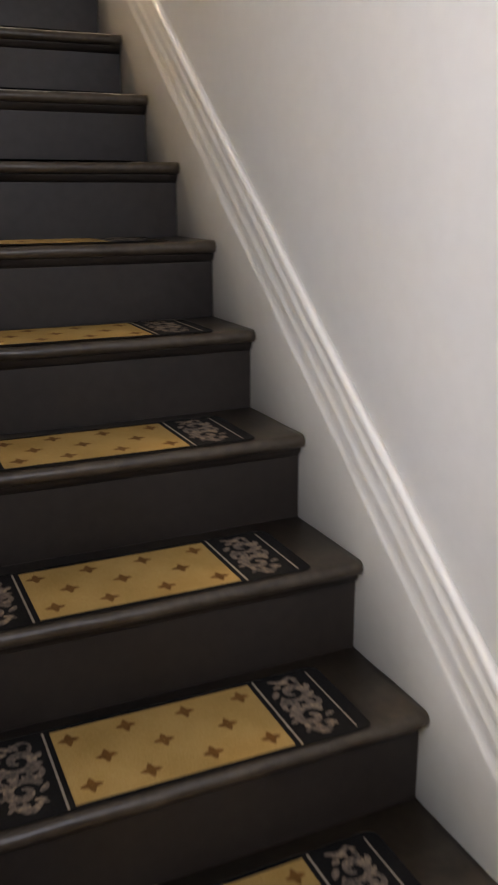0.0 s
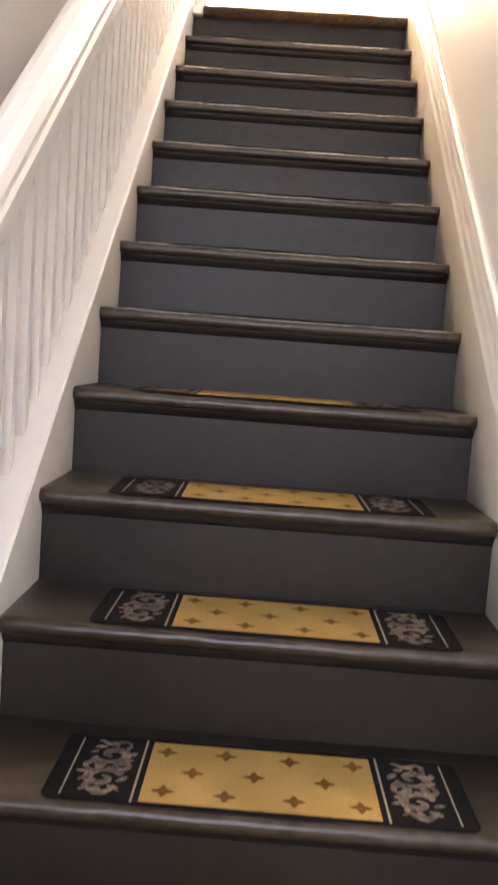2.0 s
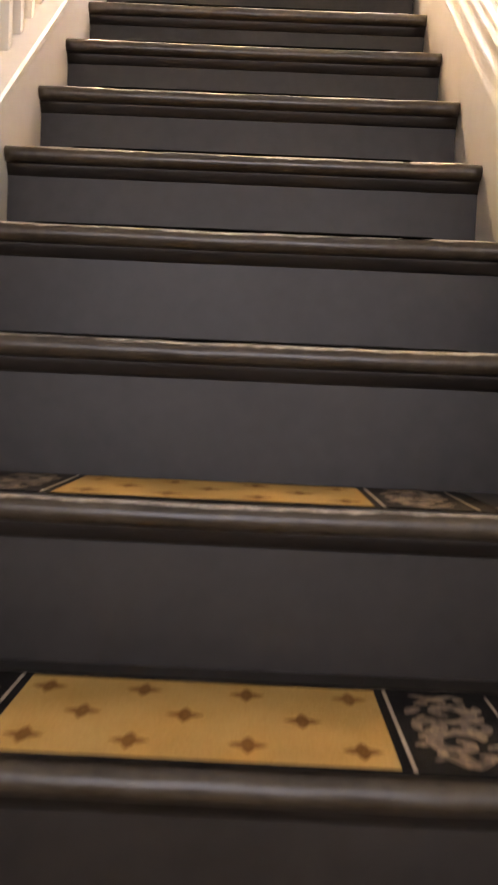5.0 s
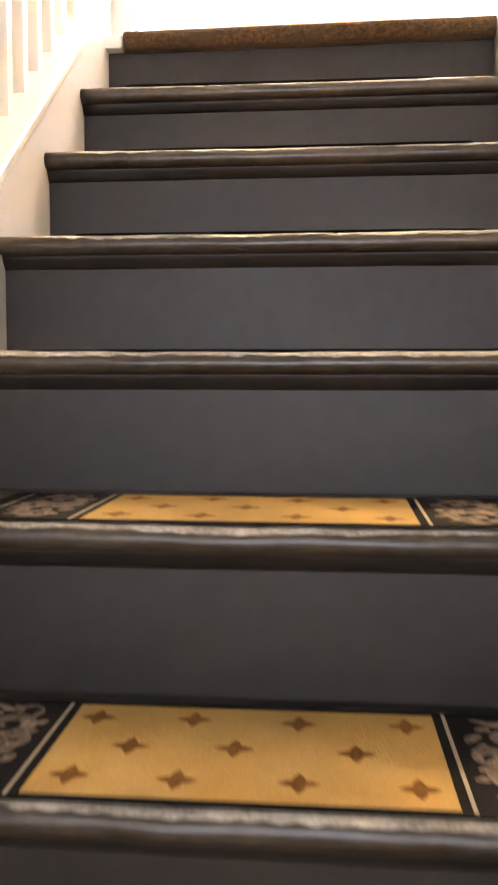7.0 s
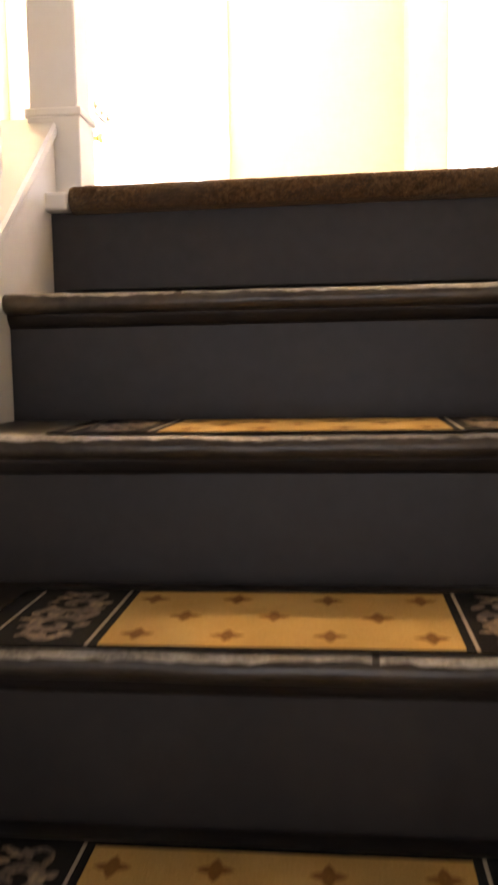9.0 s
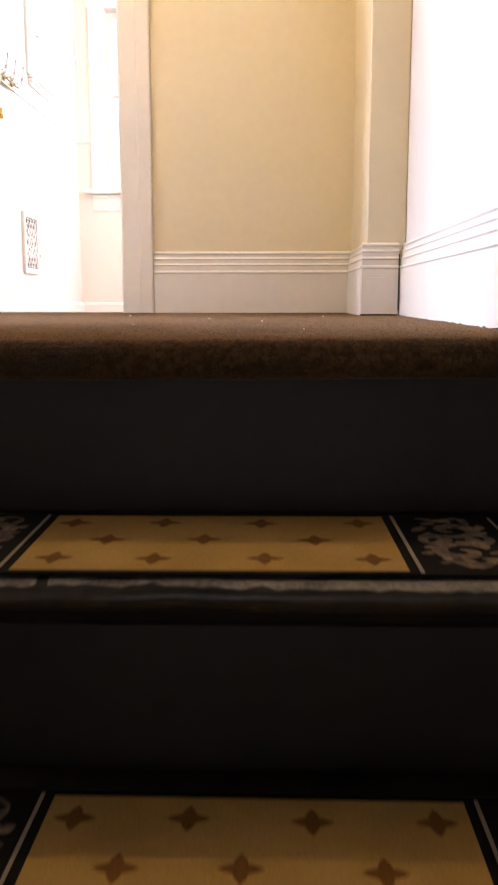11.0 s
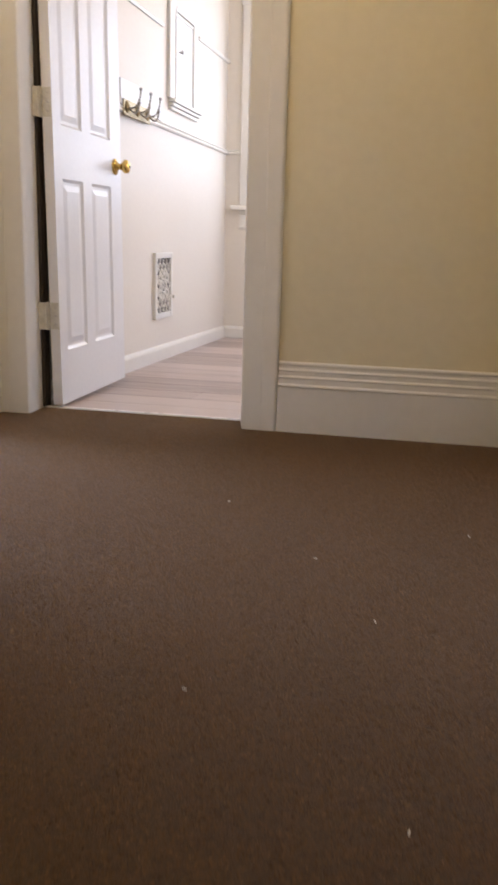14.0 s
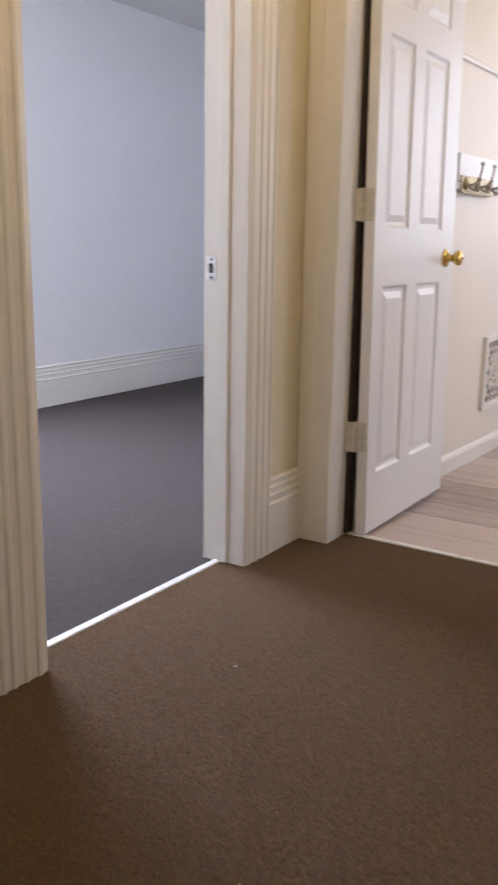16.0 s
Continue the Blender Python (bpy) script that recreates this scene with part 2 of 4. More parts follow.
def add_strip(bm, outline, start, end, out, cuts=1, wobble=0.0):
    """A moulding of one section run from start to end: outline of (depth along out, height)."""
    start, end, out = Vector(start), Vector(end), Vector(out)
    rings = []
    for i in range(cuts + 1):
        p = start.lerp(end, i / cuts)
        rings.append([bm.verts.new(p + out * (d + wobble * (noise.noise((p * 9) + Vector((0, 0, z * 30))))) + Vector((0, 0, z))) for d, z in outline])
    for a, b in zip(rings, rings[1:]):
        for i in range(len(outline)):
            j = (i + 1) % len(outline)
            bm.faces.new((a[i], a[j], b[j], b[i]))
    bm.faces.new(rings[0])
    bm.faces.new(rings[-1])
    return bm


BASE_OUTLINE = ((0, 0), (0.019, 0), (0.019, 0.153), (0.0225, 0.157), (0.0205, 0.162), (0.015, 0.164), (0.015, 0.182), (0.0185, 0.186), (0.016, 0.190),
                (0.0115, 0.192), (0.0115, 0.205), (0.0145, 0.209), (0.012, 0.213), (0.008, 0.215), (0.008, 0.224), (0.0115, 0.229), (0.010, 0.234), (0, 0.238))
SKIRT_OUTLINE = ((0, -0.42), (0.0200, -0.42), (0.0200, 0.108), (0.0212, 0.118), (0.0200, 0.128), (0.0180, 0.134), (0.0180, 0.160), (0.0192, 0.169), (0.0180, 0.178),
                 (0.0160, 0.184), (0.0160, 0.205), (0.0172, 0.214), (0.0160, 0.222), (0.0140, 0.228), (0.0140, 0.240), (0.0152, 0.248), (0.0125, 0.257), (0, 0.263))
CASING_OUTLINE = ((0.0, 0.0), (0.0, 0.016), (0.10, 0.020), (0.16, 0.023), (0.22, 0.023), (0.26, 0.019), (0.40, 0.019), (0.44, 0.023), (0.50, 0.023), (0.54, 0.019),
                  (0.66, 0.019), (0.70, 0.0225), (0.76, 0.0225), (0.80, 0.018), (0.90, 0.020), (0.94, 0.024), (1.0, 0.022), (1.0, 0.0))


FLAT_OUTLINE = ((0.0, 0.0), (0.0, 0.014), (0.03, 0.019), (0.55, 0.020), (0.58, 0.022), (0.93, 0.022), (0.97, 0.020), (1.0, 0.015), (1.0, 0.0))


def casing_leg(bm, a, b, out, high, low=0.0, outline=CASING_OUTLINE):
    """An upright fluted board on a wall, from a (the opening) to b (its outer edge), standing out along out."""
    a, b, out = Vector(a), Vector(b), Vector(out)
    rings = []
    for z in (low, high):
        rings.append([bm.verts.new(a.lerp(b, u) + out * d + Vector((0, 0, z))) for u, d in outline])
    n = len(outline)
    for i in range(n):
        j = (i + 1) % n
        bm.faces.new((rings[0][i], rings[0][j], rings[1][j], rings[1][i]))
    bm.faces.new(rings[0])
    bm.faces.new(rings[1])
    return bm


def structure(name, bm, mat, label, category="wall"):
    return tagged(part(name, bm, mat), label, category, "", "structure")


# ---- the shell: walls, floors, ceilings ----
T = 0.12
# stair and landing wall, one long sheet through both storeys
structure("wall_right", box((RIGHT_X, FRONT_Y, HALL_Z), (RIGHT_X + T, FAR_Y + T, CEIL)), PALE_WALL, "off-white painted plaster wall beside the stairs and landing")

# left wall with the bedroom doorway
DY0, DY1, DOOR_H, LT = 1.369, 2.160, 2.00, 0.132
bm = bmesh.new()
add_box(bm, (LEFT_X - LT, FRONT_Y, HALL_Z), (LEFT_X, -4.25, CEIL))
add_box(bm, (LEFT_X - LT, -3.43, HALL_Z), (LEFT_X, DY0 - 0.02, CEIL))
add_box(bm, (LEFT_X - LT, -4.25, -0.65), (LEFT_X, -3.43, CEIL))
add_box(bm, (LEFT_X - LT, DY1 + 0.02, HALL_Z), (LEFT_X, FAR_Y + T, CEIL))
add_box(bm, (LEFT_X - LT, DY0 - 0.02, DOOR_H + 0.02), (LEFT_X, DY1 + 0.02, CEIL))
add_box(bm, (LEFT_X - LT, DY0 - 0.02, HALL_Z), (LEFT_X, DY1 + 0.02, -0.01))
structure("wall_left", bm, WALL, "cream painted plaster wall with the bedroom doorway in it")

# far wall with the doorway to the vinyl-floored room
DX0, DX1 = -0.888, -0.109
bm = bmesh.new()
add_box(bm, (LEFT_X, FAR_Y, HALL_Z), (DX0 - 0.02, FAR_Y + T, CEIL))
add_box(bm, (DX1 + 0.02, FAR_Y, HALL_Z), (RIGHT_X, FAR_Y + T, CEIL))
add_box(bm, (DX0 - 0.02, FAR_Y, DOOR_H + 0.02), (DX1 + 0.02, FAR_Y + T, CEIL))
add_box(bm, (DX0 - 0.02, FAR_Y, HALL_Z), (DX1 + 0.02, FAR_Y + T, -0.012))
structure("wall_far", bm, WALL, "cream painted landing wall with an open doorway")
structure("wall_chase", box((0.786, 1.965, 0), (RIGHT_X, FAR_Y, CEIL), 0.004), WALL, "narrow boxed-out cream chase in the landing corner")

# wall just behind the balustrade, and the plain wall that closes the landing beside it
structure("wall_stair", box((-0.39, -3.30, HALL_Z), (-0.265, 0.115, CEIL)), PALE_WALL, "off-white plaster wall just behind the balusters")
structure("wall_landing_near", box((LEFT_X, -0.06, -0.26), (-0.39, 0.06, CEIL)), WALL, "plain cream wall closing the landing")

# front wall of the lower hall with the opening that lets the daylight in
bm = bmesh.new()
add_box(bm, (LEFT_X, FRONT_Y - T, HALL_Z), (-0.92, FRONT_Y, CEIL))
add_box(bm, (0.86, FRONT_Y - T, HALL_Z), (RIGHT_X, FRONT_Y, CEIL))
add_box(bm, (-0.92, FRONT_Y - T, 0.27), (0.86, FRONT_Y, CEIL))
add_box(bm, (-0.92, FRONT_Y - T, HALL_Z), (0.86, FRONT_Y, -0.97))
structure("wall_front", bm, WALL, "cream wall closing the lower hall")
structure("hall_floor", box((LEFT_X - LT, FRONT_Y - T, HALL_Z - 0.1), (RIGHT_X + T, FAR_Y + T, HALL_Z)), HALL_FLOOR, "brown boarded floor of the lower hall", "floor")
bm = bmesh.new()   # with an unseen opening over the stairs, made for the added fill lamp
add_box(bm, (LEFT_X - LT, FRONT_Y - T, CEIL), (RIGHT_X + T, -2.15, CEIL + 0.1))
add_box(bm, (LEFT_X - LT, -0.95, CEIL), (RIGHT_X + T, FAR_Y + T, CEIL + 0.1))
add_box(bm, (LEFT_X - LT, -2.15, CEIL), (0.0, -0.95, CEIL + 0.1))
add_box(bm, (0.80, -2.15, CEIL), (RIGHT_X + T, -0.95, CEIL + 0.1))
structure("ceiling", bm, CEILING, "white painted ceiling over stairs and landing", "ceiling")
structure("landing_slab", box((LEFT_X, 0.045, -0.26), (RIGHT_X, FAR_Y, -0.034)), CEILING, "white underside of the landing over the hall", "floor")

# bedroom
BY0, BY1 = 0.5, 5.75
bm = bmesh.new()
add_box(bm, (BED_X - T, BY0, -0.1), (BED_X, 1.95, BED_CEIL))
add_box(bm, (BED_X - T, 3.30, -0.1), (BED_X, BY1, BED_CEIL))
add_box(bm, (BED_X - T, 1.95, -0.1), (BED_X, 3.30, 0.75))
add_box(bm, (BED_X - T, 1.95, 2.15), (BED_X, 3.30, BED_CEIL))
structure("wall_bedroom_far", bm, BED_WALL, "plain white bedroom wall above a white baseboard")
structure("wall_bedroom_near", box((BED_X - T, BY0 - T, -0.1), (LEFT_X - LT, BY0, BED_CEIL)), BED_WALL, "plain white bedroom end wall")
structure("wall_bedroom_end", box((BED_X - T, BY1, -0.1), (LEFT_X - LT, BY1 + T, BED_CEIL)), BED_WALL, "plain white bedroom back wall")
structure("wall_bedroom_side", box((LEFT_X - LT - 0.02, FAR_Y + T, -0.1), (LEFT_X - LT, BY1, BED_CEIL)), BED_WALL, "plain white wall between bedroom and next room")
structure("bedroom_ceiling", box((BED_X - T, BY0 - T, BED_CEIL), (LEFT_X - LT - 0.004, BY1 + T, BED_CEIL + 0.1)), CEILING, "grey-white bedroom ceiling", "ceiling")
structure("bedroom_carpet", box((BED_X, BY0, -0.1), (LEFT_X - 0.080, BY1, -0.002)), BED_CARPET, "dark brown bedroom carpet under cool daylight", "carpet")

# vinyl-floored room
RX1 = 1.5
bm = bmesh.new()
add_box(bm, (ROOM_X - T, FAR_Y + T, -0.1), (ROOM_X, ROOM_Y + T, CEIL))
structure("wall_room_left", bm, ROOM_WALL, "cream wall with picture mouldings, hooks and a floor register")
WX0, WX1, WZ0, WZ1 = -0.722, 0.62, 0.840, 2.08
bm = bmesh.new()
add_box(bm, (ROOM_X, ROOM_Y, -0.1), (WX0, ROOM_Y + T, CEIL))
add_box(bm, (WX1, ROOM_Y, -0.1), (RX1, ROOM_Y + T, CEIL))
add_box(bm, (WX0, ROOM_Y, -0.1), (WX1, ROOM_Y + T, WZ0))
add_box(bm, (WX0, ROOM_Y, WZ1), (WX1, ROOM_Y + T, CEIL))
structure("wall_room_far", bm, ROOM_WALL, "cream end wall with a white framed window")
bm = bmesh.new()
add_box(bm, (RX1, FAR_Y, -0.1), (RX1 + T, 3.6, CEIL))
add_box(bm, (RX1, 5.0, -0.1), (RX1 + T, ROOM_Y + T, CEIL))
add_box(bm, (RX1, 3.6, -0.1), (RX1 + T, 5.0, 0.85))
add_box(bm, (RX1, 3.6, 2.15), (RX1 + T, 5.0, CEIL))
structure("wall_room_right", bm, ROOM_WALL, "cream wall closing the room")
structure("wall_room_near", box((RIGHT_X + T, FAR_Y, -0.1), (RX1, FAR_Y + T, CEIL)), WALL, "cream wall beside the doorway")
structure("room_ceiling", box((ROOM_X - T, FAR_Y + T, CEIL), (RX1 + T, ROOM_Y + T, CEIL + 0.1)), CEILING, "white room ceiling", "ceiling")
structure("room_subfloor", box((ROOM_X, FAR_Y + T, -0.1), (RX1, ROOM_Y, -0.075)), DARK, "dark subfloor under the planks", "floor")

# landing carpet, rolled over the top step
bm = bmesh.new()
nose = []
for i in range(9):
    a = radians(90 + 22.5 * i)
    nose.append((0.008 + 0.022 * math.cos(a), -0.022 + 0.022 * math.sin(a)))
outline = [(FAR_Y + 0.009, 0.0), (0.31, 0.0), (0.2, 0.0), (0.12, 0.0), (0.08, 0.0), (0.05, 0.0)] + nose + [(0.05, -0.044), (0.05, -0.033), (FAR_Y + 0.009, -0.033)]
N = 90
rings = []
for i in range(N + 1):
    x = 0.043 + (RIGHT_X - 0.020 - 0.043) * i / N
    rings.append([bm.verts.new((x, y - 0.016 + 0.0025 * noise.noise(Vector((x * 7, y * 9, z * 40))) * (y < 0.04), z + (0.010 + 0.007 * x) * max(0, 1 - max(0, y) / 0.3) + 0.0016 * noise.noise(Vector((x * 60, y * 50, 3))) * (z > -0.03) * (y < 0.1))) for y, z in outline])
for a, b in zip(rings, rings[1:]):
    for j in range(len(outline)):
        k = (j + 1) % len(outline)
        bm.faces.new((a[j], a[k], b[k], b[j]))
bm.faces.new(rings[0])
bm.faces.new(rings[-1])
add_box(bm, (LEFT_X, 0.06, -0.033), (0.043, FAR_Y, 0.0))
add_box(bm, (LEFT_X - 0.068, DY0, -0.033), (LEFT_X, DY1, 0.0))
add_box(bm, (DX0, FAR_Y, -0.033), (DX1, FAR_Y + 0.108, 0.0))
structure("landing_carpet", bm, CARPET, "brown looped carpet rolled over the top stair edge", "carpet")

# ---- staircase ----
stairs = thing("staircase", "dark brown painted wooden staircase with worn nosings", "staircase", kind="structure")


def tread_mesh(k, y0, y1, z):
    bm = bmesh.new()
    edge = [(y1, z - 0.030), (y1, z)]
    for i in range(9):
        a = radians(90 + 22.5 * i)
        edge.append((y0 + 0.015 + 0.015 * math.cos(a), z - 0.015 + 0.015 * math.sin(a)))
    rings = []
    for i in range(61):
        x = WIDE * i / 60
        dent = 0.0022 * noise.noise(Vector((x * 14, k * 3.1, 0))) + 0.0025 * min(0, noise.noise(Vector((x * 33, k * 5.7, 4))) + 0.25)
        sag = 0.003 * math.sin(math.pi * i / 60) * (0.5 + 0.5 * noise.noise(Vector((k * 1.7, 0, 2))))
        rings.append([bm.verts.new((x, y - (dent if n > 1 else 0), zz - (sag + (dent * 0.8 if 1 < n < 8 else 0)))) for n, (y, zz) in enumerate(edge)])
    for a, b in zip(rings, rings[1:]):
        for j in range(len(edge)):
            m = (j + 1) % len(edge)
            f = bm.faces.new((a[j], a[m], b[m], b[j]))
            f.smooth = 1 <= j <= 9
    bm.faces.new(rings[0])
    bm.faces.new(rings[-1])
    return bm


for k in range(0, STEPS + 1):
    y0, z = -k * GOING + SHIFT_Y[k], -k * RISE + SHIFT_Z[k]
    below = HALL_Z if k == STEPS else -(k + 1) * RISE + SHIFT_Z[k + 1]
    if k:
        y1 = -(k - 1) * GOING + SHIFT_Y[k - 1] + 0.045
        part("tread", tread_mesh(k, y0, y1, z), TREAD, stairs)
        cove = ((0, 0), (0.030, 0.0), (0.0285, -0.006), (0.024, -0.013), (0.018, -0.021), (0.011, -0.028), (0.004, -0.033), (0, -0.036))
        part("cove_moulding", add_strip(bmesh.new(), [(d * 0.42, h * 0.6) for d, h in cove], (0, y0 + 0.030, z - 0.030), (WIDE, y0 + 0.030, z - 0.030), (0, -1, 0), 24, 0.001), STAIR, stairs, smooth=True)
    top = z - (0.030 if k else 0.024)
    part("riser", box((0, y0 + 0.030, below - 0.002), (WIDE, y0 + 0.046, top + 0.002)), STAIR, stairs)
part("nosing_end", box((-0.028, SHIFT_Y[0] - 0.004, -0.031), (0.040, 0.060, 0.001), 0.006), TRIM, stairs, "white painted end of the landing nosing")

# worn paint plus the lamp's highlight, painted along the nosings: an uneven pale band on each front edge, broken by
# darker gaps
def worn_lit_band(k):
    y0, z = -k * GOING + SHIFT_Y[k], -k * RISE + SHIFT_Z[k]
    bm = bmesh.new()
    last = None
    n = 240
    for i in range(n + 1):
        u = i / n
        x = 0.03 + (WIDE - 0.06) * u
        dent = 0.0022 * noise.noise(Vector((x * 14, k * 3.1, 0))) + 0.0025 * min(0, noise.noise(Vector((x * 33, k * 5.7, 4))) + 0.25)
        sag = 0.003 * math.sin(math.pi * x / WIDE) * (0.5 + 0.5 * noise.noise(Vector((k * 1.7, 0, 2))))
        body = 0.72 + 0.8 * noise.noise(Vector((x * 5, k * 7.3, 1))) + 0.5 * noise.noise(Vector((x * 40, k * 2.9, 6)))
        body *= min(1, u / 0.12, (1 - u) / 0.12) ** 0.5 if 0 < u < 1 else 0
        if body < 0.12 or noise.noise(Vector((x * 55, k * 4.4, 12))) > 0.60:
            last = None
            continue
        body = min(body, 1.0) * (1.0 if k < 5 else 1.0 - 0.2 * (k - 4))
        ring = []
        back, a1 = 0.006 + 0.020 * body, radians(90 + 34 + 26 * body + 10 * noise.noise(Vector((x * 70, k, 9))))
        for y, h in ((y0 + 0.015 + back, 0.0), (y0 + 0.015, 0.0)):
            ring.append(bm.verts.new((x, y - dent, z - sag + h + 0.0007 - dent * 0.8)))
        for q in range(1, 6):
            a = radians(90) + (a1 - radians(90)) * q / 5
            ring.append(bm.verts.new((x, y0 + 0.015 + 0.0158 * math.cos(a) - dent, z - sag - 0.015 + 0.0158 * math.sin(a) - dent * 0.8)))
        if last:
            for j in range(6):
                bm.faces.new((last[j], last[j + 1], ring[j + 1], ring[j]))
        last = ring
    return bm


for k in range(1, 8):                        # the lower steps keep their dark paint
    part("worn_lit_edge", worn_lit_band(k), CHIP_GLINT, stairs, "pale worn paint and painted lamp highlight along a nosing", smooth=True)

# ---- skirting along the right wall and round the landing ----
bm = bmesh.new()
add_strip(bm, SKIRT_OUTLINE, (RIGHT_X, -3.62, -3.62 * SLOPE), (RIGHT_X, 0.0, 0.0), (-1, 0, 0), 90, 0.0024)
tagged(part("stair_skirt", bm, TRIM, smooth=True), "white moulded skirting board climbing beside the stairs", "skirting", "", "structure")
bm = bmesh.new()
add_strip(bm, BASE_OUTLINE, (RIGHT_X, 0.0, 0), (RIGHT_X, 1.965, 0), (-1, 0, 0), 24, 0.0014)
foot = tagged(part("baseboard_right", bm, TRIM), "white moulded baseboard, chipped along the carpet", "baseboard", "", "structure")
nick = random.Random(3)
bm = bmesh.new()
for _ in range(46):
    y, h = nick.uniform(0.12, 1.92), nick.uniform(0.0015, 0.0045)
    w = nick.uniform(0.010, 0.050)
    x = RIGHT_X - 0.0212
    z0 = 0.0
    bm.faces.new([bm.verts.new(p) for p in ((x, y, z0), (x, y + w, z0), (x, y + w * 0.8, z0 + h * 0.7), (x, y + w * 0.45, z0 + h), (x, y + w * 0.15, z0 + h * 0.5))])
part("dark_nicks", bm, DARK, foot, "dark scuffs along the carpet edge")
bm = bmesh.new()
add_strip(bm, BASE_OUTLINE, (0.769, 1.965, 0), (RIGHT_X - 0.0225, 1.965, 0), (0, -1, 0), 4, 0.001)
add_strip(bm, BASE_OUTLINE, (0.786, 1.9645, 0), (0.786, FAR_Y - 0.019, 0), (-1, 0, 0), 4, 0.001)
chase = tagged(part("baseboard_chase", bm, TRIM), "white moulded baseboard wrapping the boxed chase", "baseboard", "", "structure")
part("dark_gap", box((0.766, 1.9440, 0.0), (0.889, 1.9455, 0.006)), DARK, chase, "dark gap above the carpet edge")
part("corner_crack", box((0.8885, 1.9438, 0.02), (0.8915, 1.9458, 0.20)), DARK, chase, "dark open joint in the corner")
part("paint_ridge", box((0.775, 1.9440, 0.121), (0.845, 1.9462, 0.1245), 0.0008, 1), TRIM, chase)
tagged(part("baseboard_far", add_strip(bmesh.new(), BASE_OUTLINE, (0.013, FAR_Y, 0), (0.786, FAR_Y, 0), (0, -1, 0), 16, 0.0012), TRIM), "white moulded baseboard on the landing wall", "baseboard", "", "structure")
tagged(part("baseboard_left_far", add_strip(bmesh.new(), BASE_OUTLINE, (LEFT_X, DY1 + 0.135, 0), (LEFT_X, FAR_Y - 0.002, 0), (1, 0, 0), 4, 0.001), TRIM), "short white baseboard between two door casings", "baseboard", "", "structure")
tagged(part("baseboard_left_near", add_strip(bmesh.new(), BASE_OUTLINE, (LEFT_X, 0.06, 0), (LEFT_X, DY0 - 0.135, 0), (1, 0, 0), 8, 0.001), TRIM), "white moulded baseboard beside the bedroom door", "baseboard", "", "structure")
tagged(part("baseboard_bedroom", add_strip(bmesh.new(), BASE_OUTLINE, (BED_X, BY0, 0), (BED_X, BY1, 0), (1, 0, 0), 12, 0.001), TRIM), "white bedroom baseboard above brown carpet", "baseboard", "", "structure")
LOW = ((0, 0), (0.014, 0), (0.014, 0.062), (0.009, 0.074), (0.004, 0.080), (0, 0.082))
tagged(part("baseboard_room", add_strip(bmesh.new(), LOW, (ROOM_X, FAR_Y + T, 0), (ROOM_X, ROOM_Y, -0.052), (1, 0, 0), 6), TRIM), "low white baseboard along the vinyl floor", "baseboard", "", "structure")
tagged(part("baseboard_room_far", add_strip(bmesh.new(), LOW, (ROOM_X + 0.014, ROOM_Y, -0.052), (RX1, ROOM_Y, -0.052), (0, -1, 0), 6), TRIM), "low white baseboard under the window", "baseboard", "", "structure")

# ---- door frames ----
frame_far = thing("doorway_frame", "white painted door frame to the vinyl-floored room", "door frame", (0, 0, 0), "structure")
part("casing", casing_leg(bmesh.new(), (DX1, FAR_Y, 0), (0.010, FAR_Y, 0), (0, -1, 0), DOOR_H + 0.02, outline=FLAT_OUTLINE), TRIM, frame_far)
part("casing", casing_leg(bmesh.new(), (DX0, FAR_Y, 0), (LEFT_X + 0.001, FAR_Y, 0), (0, -1, 0), DOOR_H + 0.02, outline=FLAT_OUTLINE), TRIM, frame_far)
part("head_casing", box((LEFT_X + 0.001, FAR_Y - 0.028, DOOR_H + 0.02), (0.03, FAR_Y, DOOR_H + 0.15), 0.004), TRIM, frame_far)
part("jamb", box((DX0 - 0.02, FAR_Y + 0.001, -0.01), (DX0, FAR_Y + T + 0.001, DOOR_H + 0.02), 0.002), TRIM, frame_far)
part("jamb", box((DX1, FAR_Y + 0.001, -0.01), (DX1 + 0.02, FAR_Y + T + 0.001, DOOR_H + 0.02), 0.002), TRIM, frame_far)
part("head_jamb", box((DX0, FAR_Y + 0.001, DOOR_H), (DX1, FAR_Y + T + 0.001, DOOR_H + 0.02), 0.002), TRIM, frame_far)
part("stop", box((DX1 - 0.012, FAR_Y + 0.03, 0.001), (DX1, FAR_Y + 0.07, DOOR_H), 0.002), TRIM, frame_far)
# two added strips that darken the hinge gap like shadow
part("shadow_strip", box((DX0 + 0.0005, FAR_Y + 0.094, 0.006), (DX0 + 0.012, FAR_Y + T - 0.002, DOOR_H - 0.002)), GAP_SHADOW, frame_far, "dark strip standing in for the shadow in the hinge gap")
part("shadow_strip", box((DX0 - 0.02, FAR_Y + T + 0.002, 0.006), (DX0 + 0.016, FAR_Y + T + 0.012, DOOR_H - 0.002)), GAP_SHADOW, frame_far, "dark strip standing in for the shadow in the hinge gap")
part("threshold", box((DX0, FAR_Y + 0.108, -0.012), (DX1, FAR_Y + 0.130, 0.005), 0.004), STRIP, frame_far, "white metal threshold strip")

frame_bed = thing("bedroom_doorway_frame", "white painted bedroom door frame with fluted casings", "door frame", (0, 0, 0), "structure")
part("casing", casing_leg(bmesh.new(), (LEFT_X, DY1, 0), (LEFT_X, DY1 + 0.135, 0), (1, 0, 0), DOOR_H + 0.02), TRIM, frame_bed)
part("casing", casing_leg(bmesh.new(), (LEFT_X, DY0, 0), (LEFT_X, DY0 - 0.135, 0), (1, 0, 0), DOOR_H + 0.02), TRIM, frame_bed)
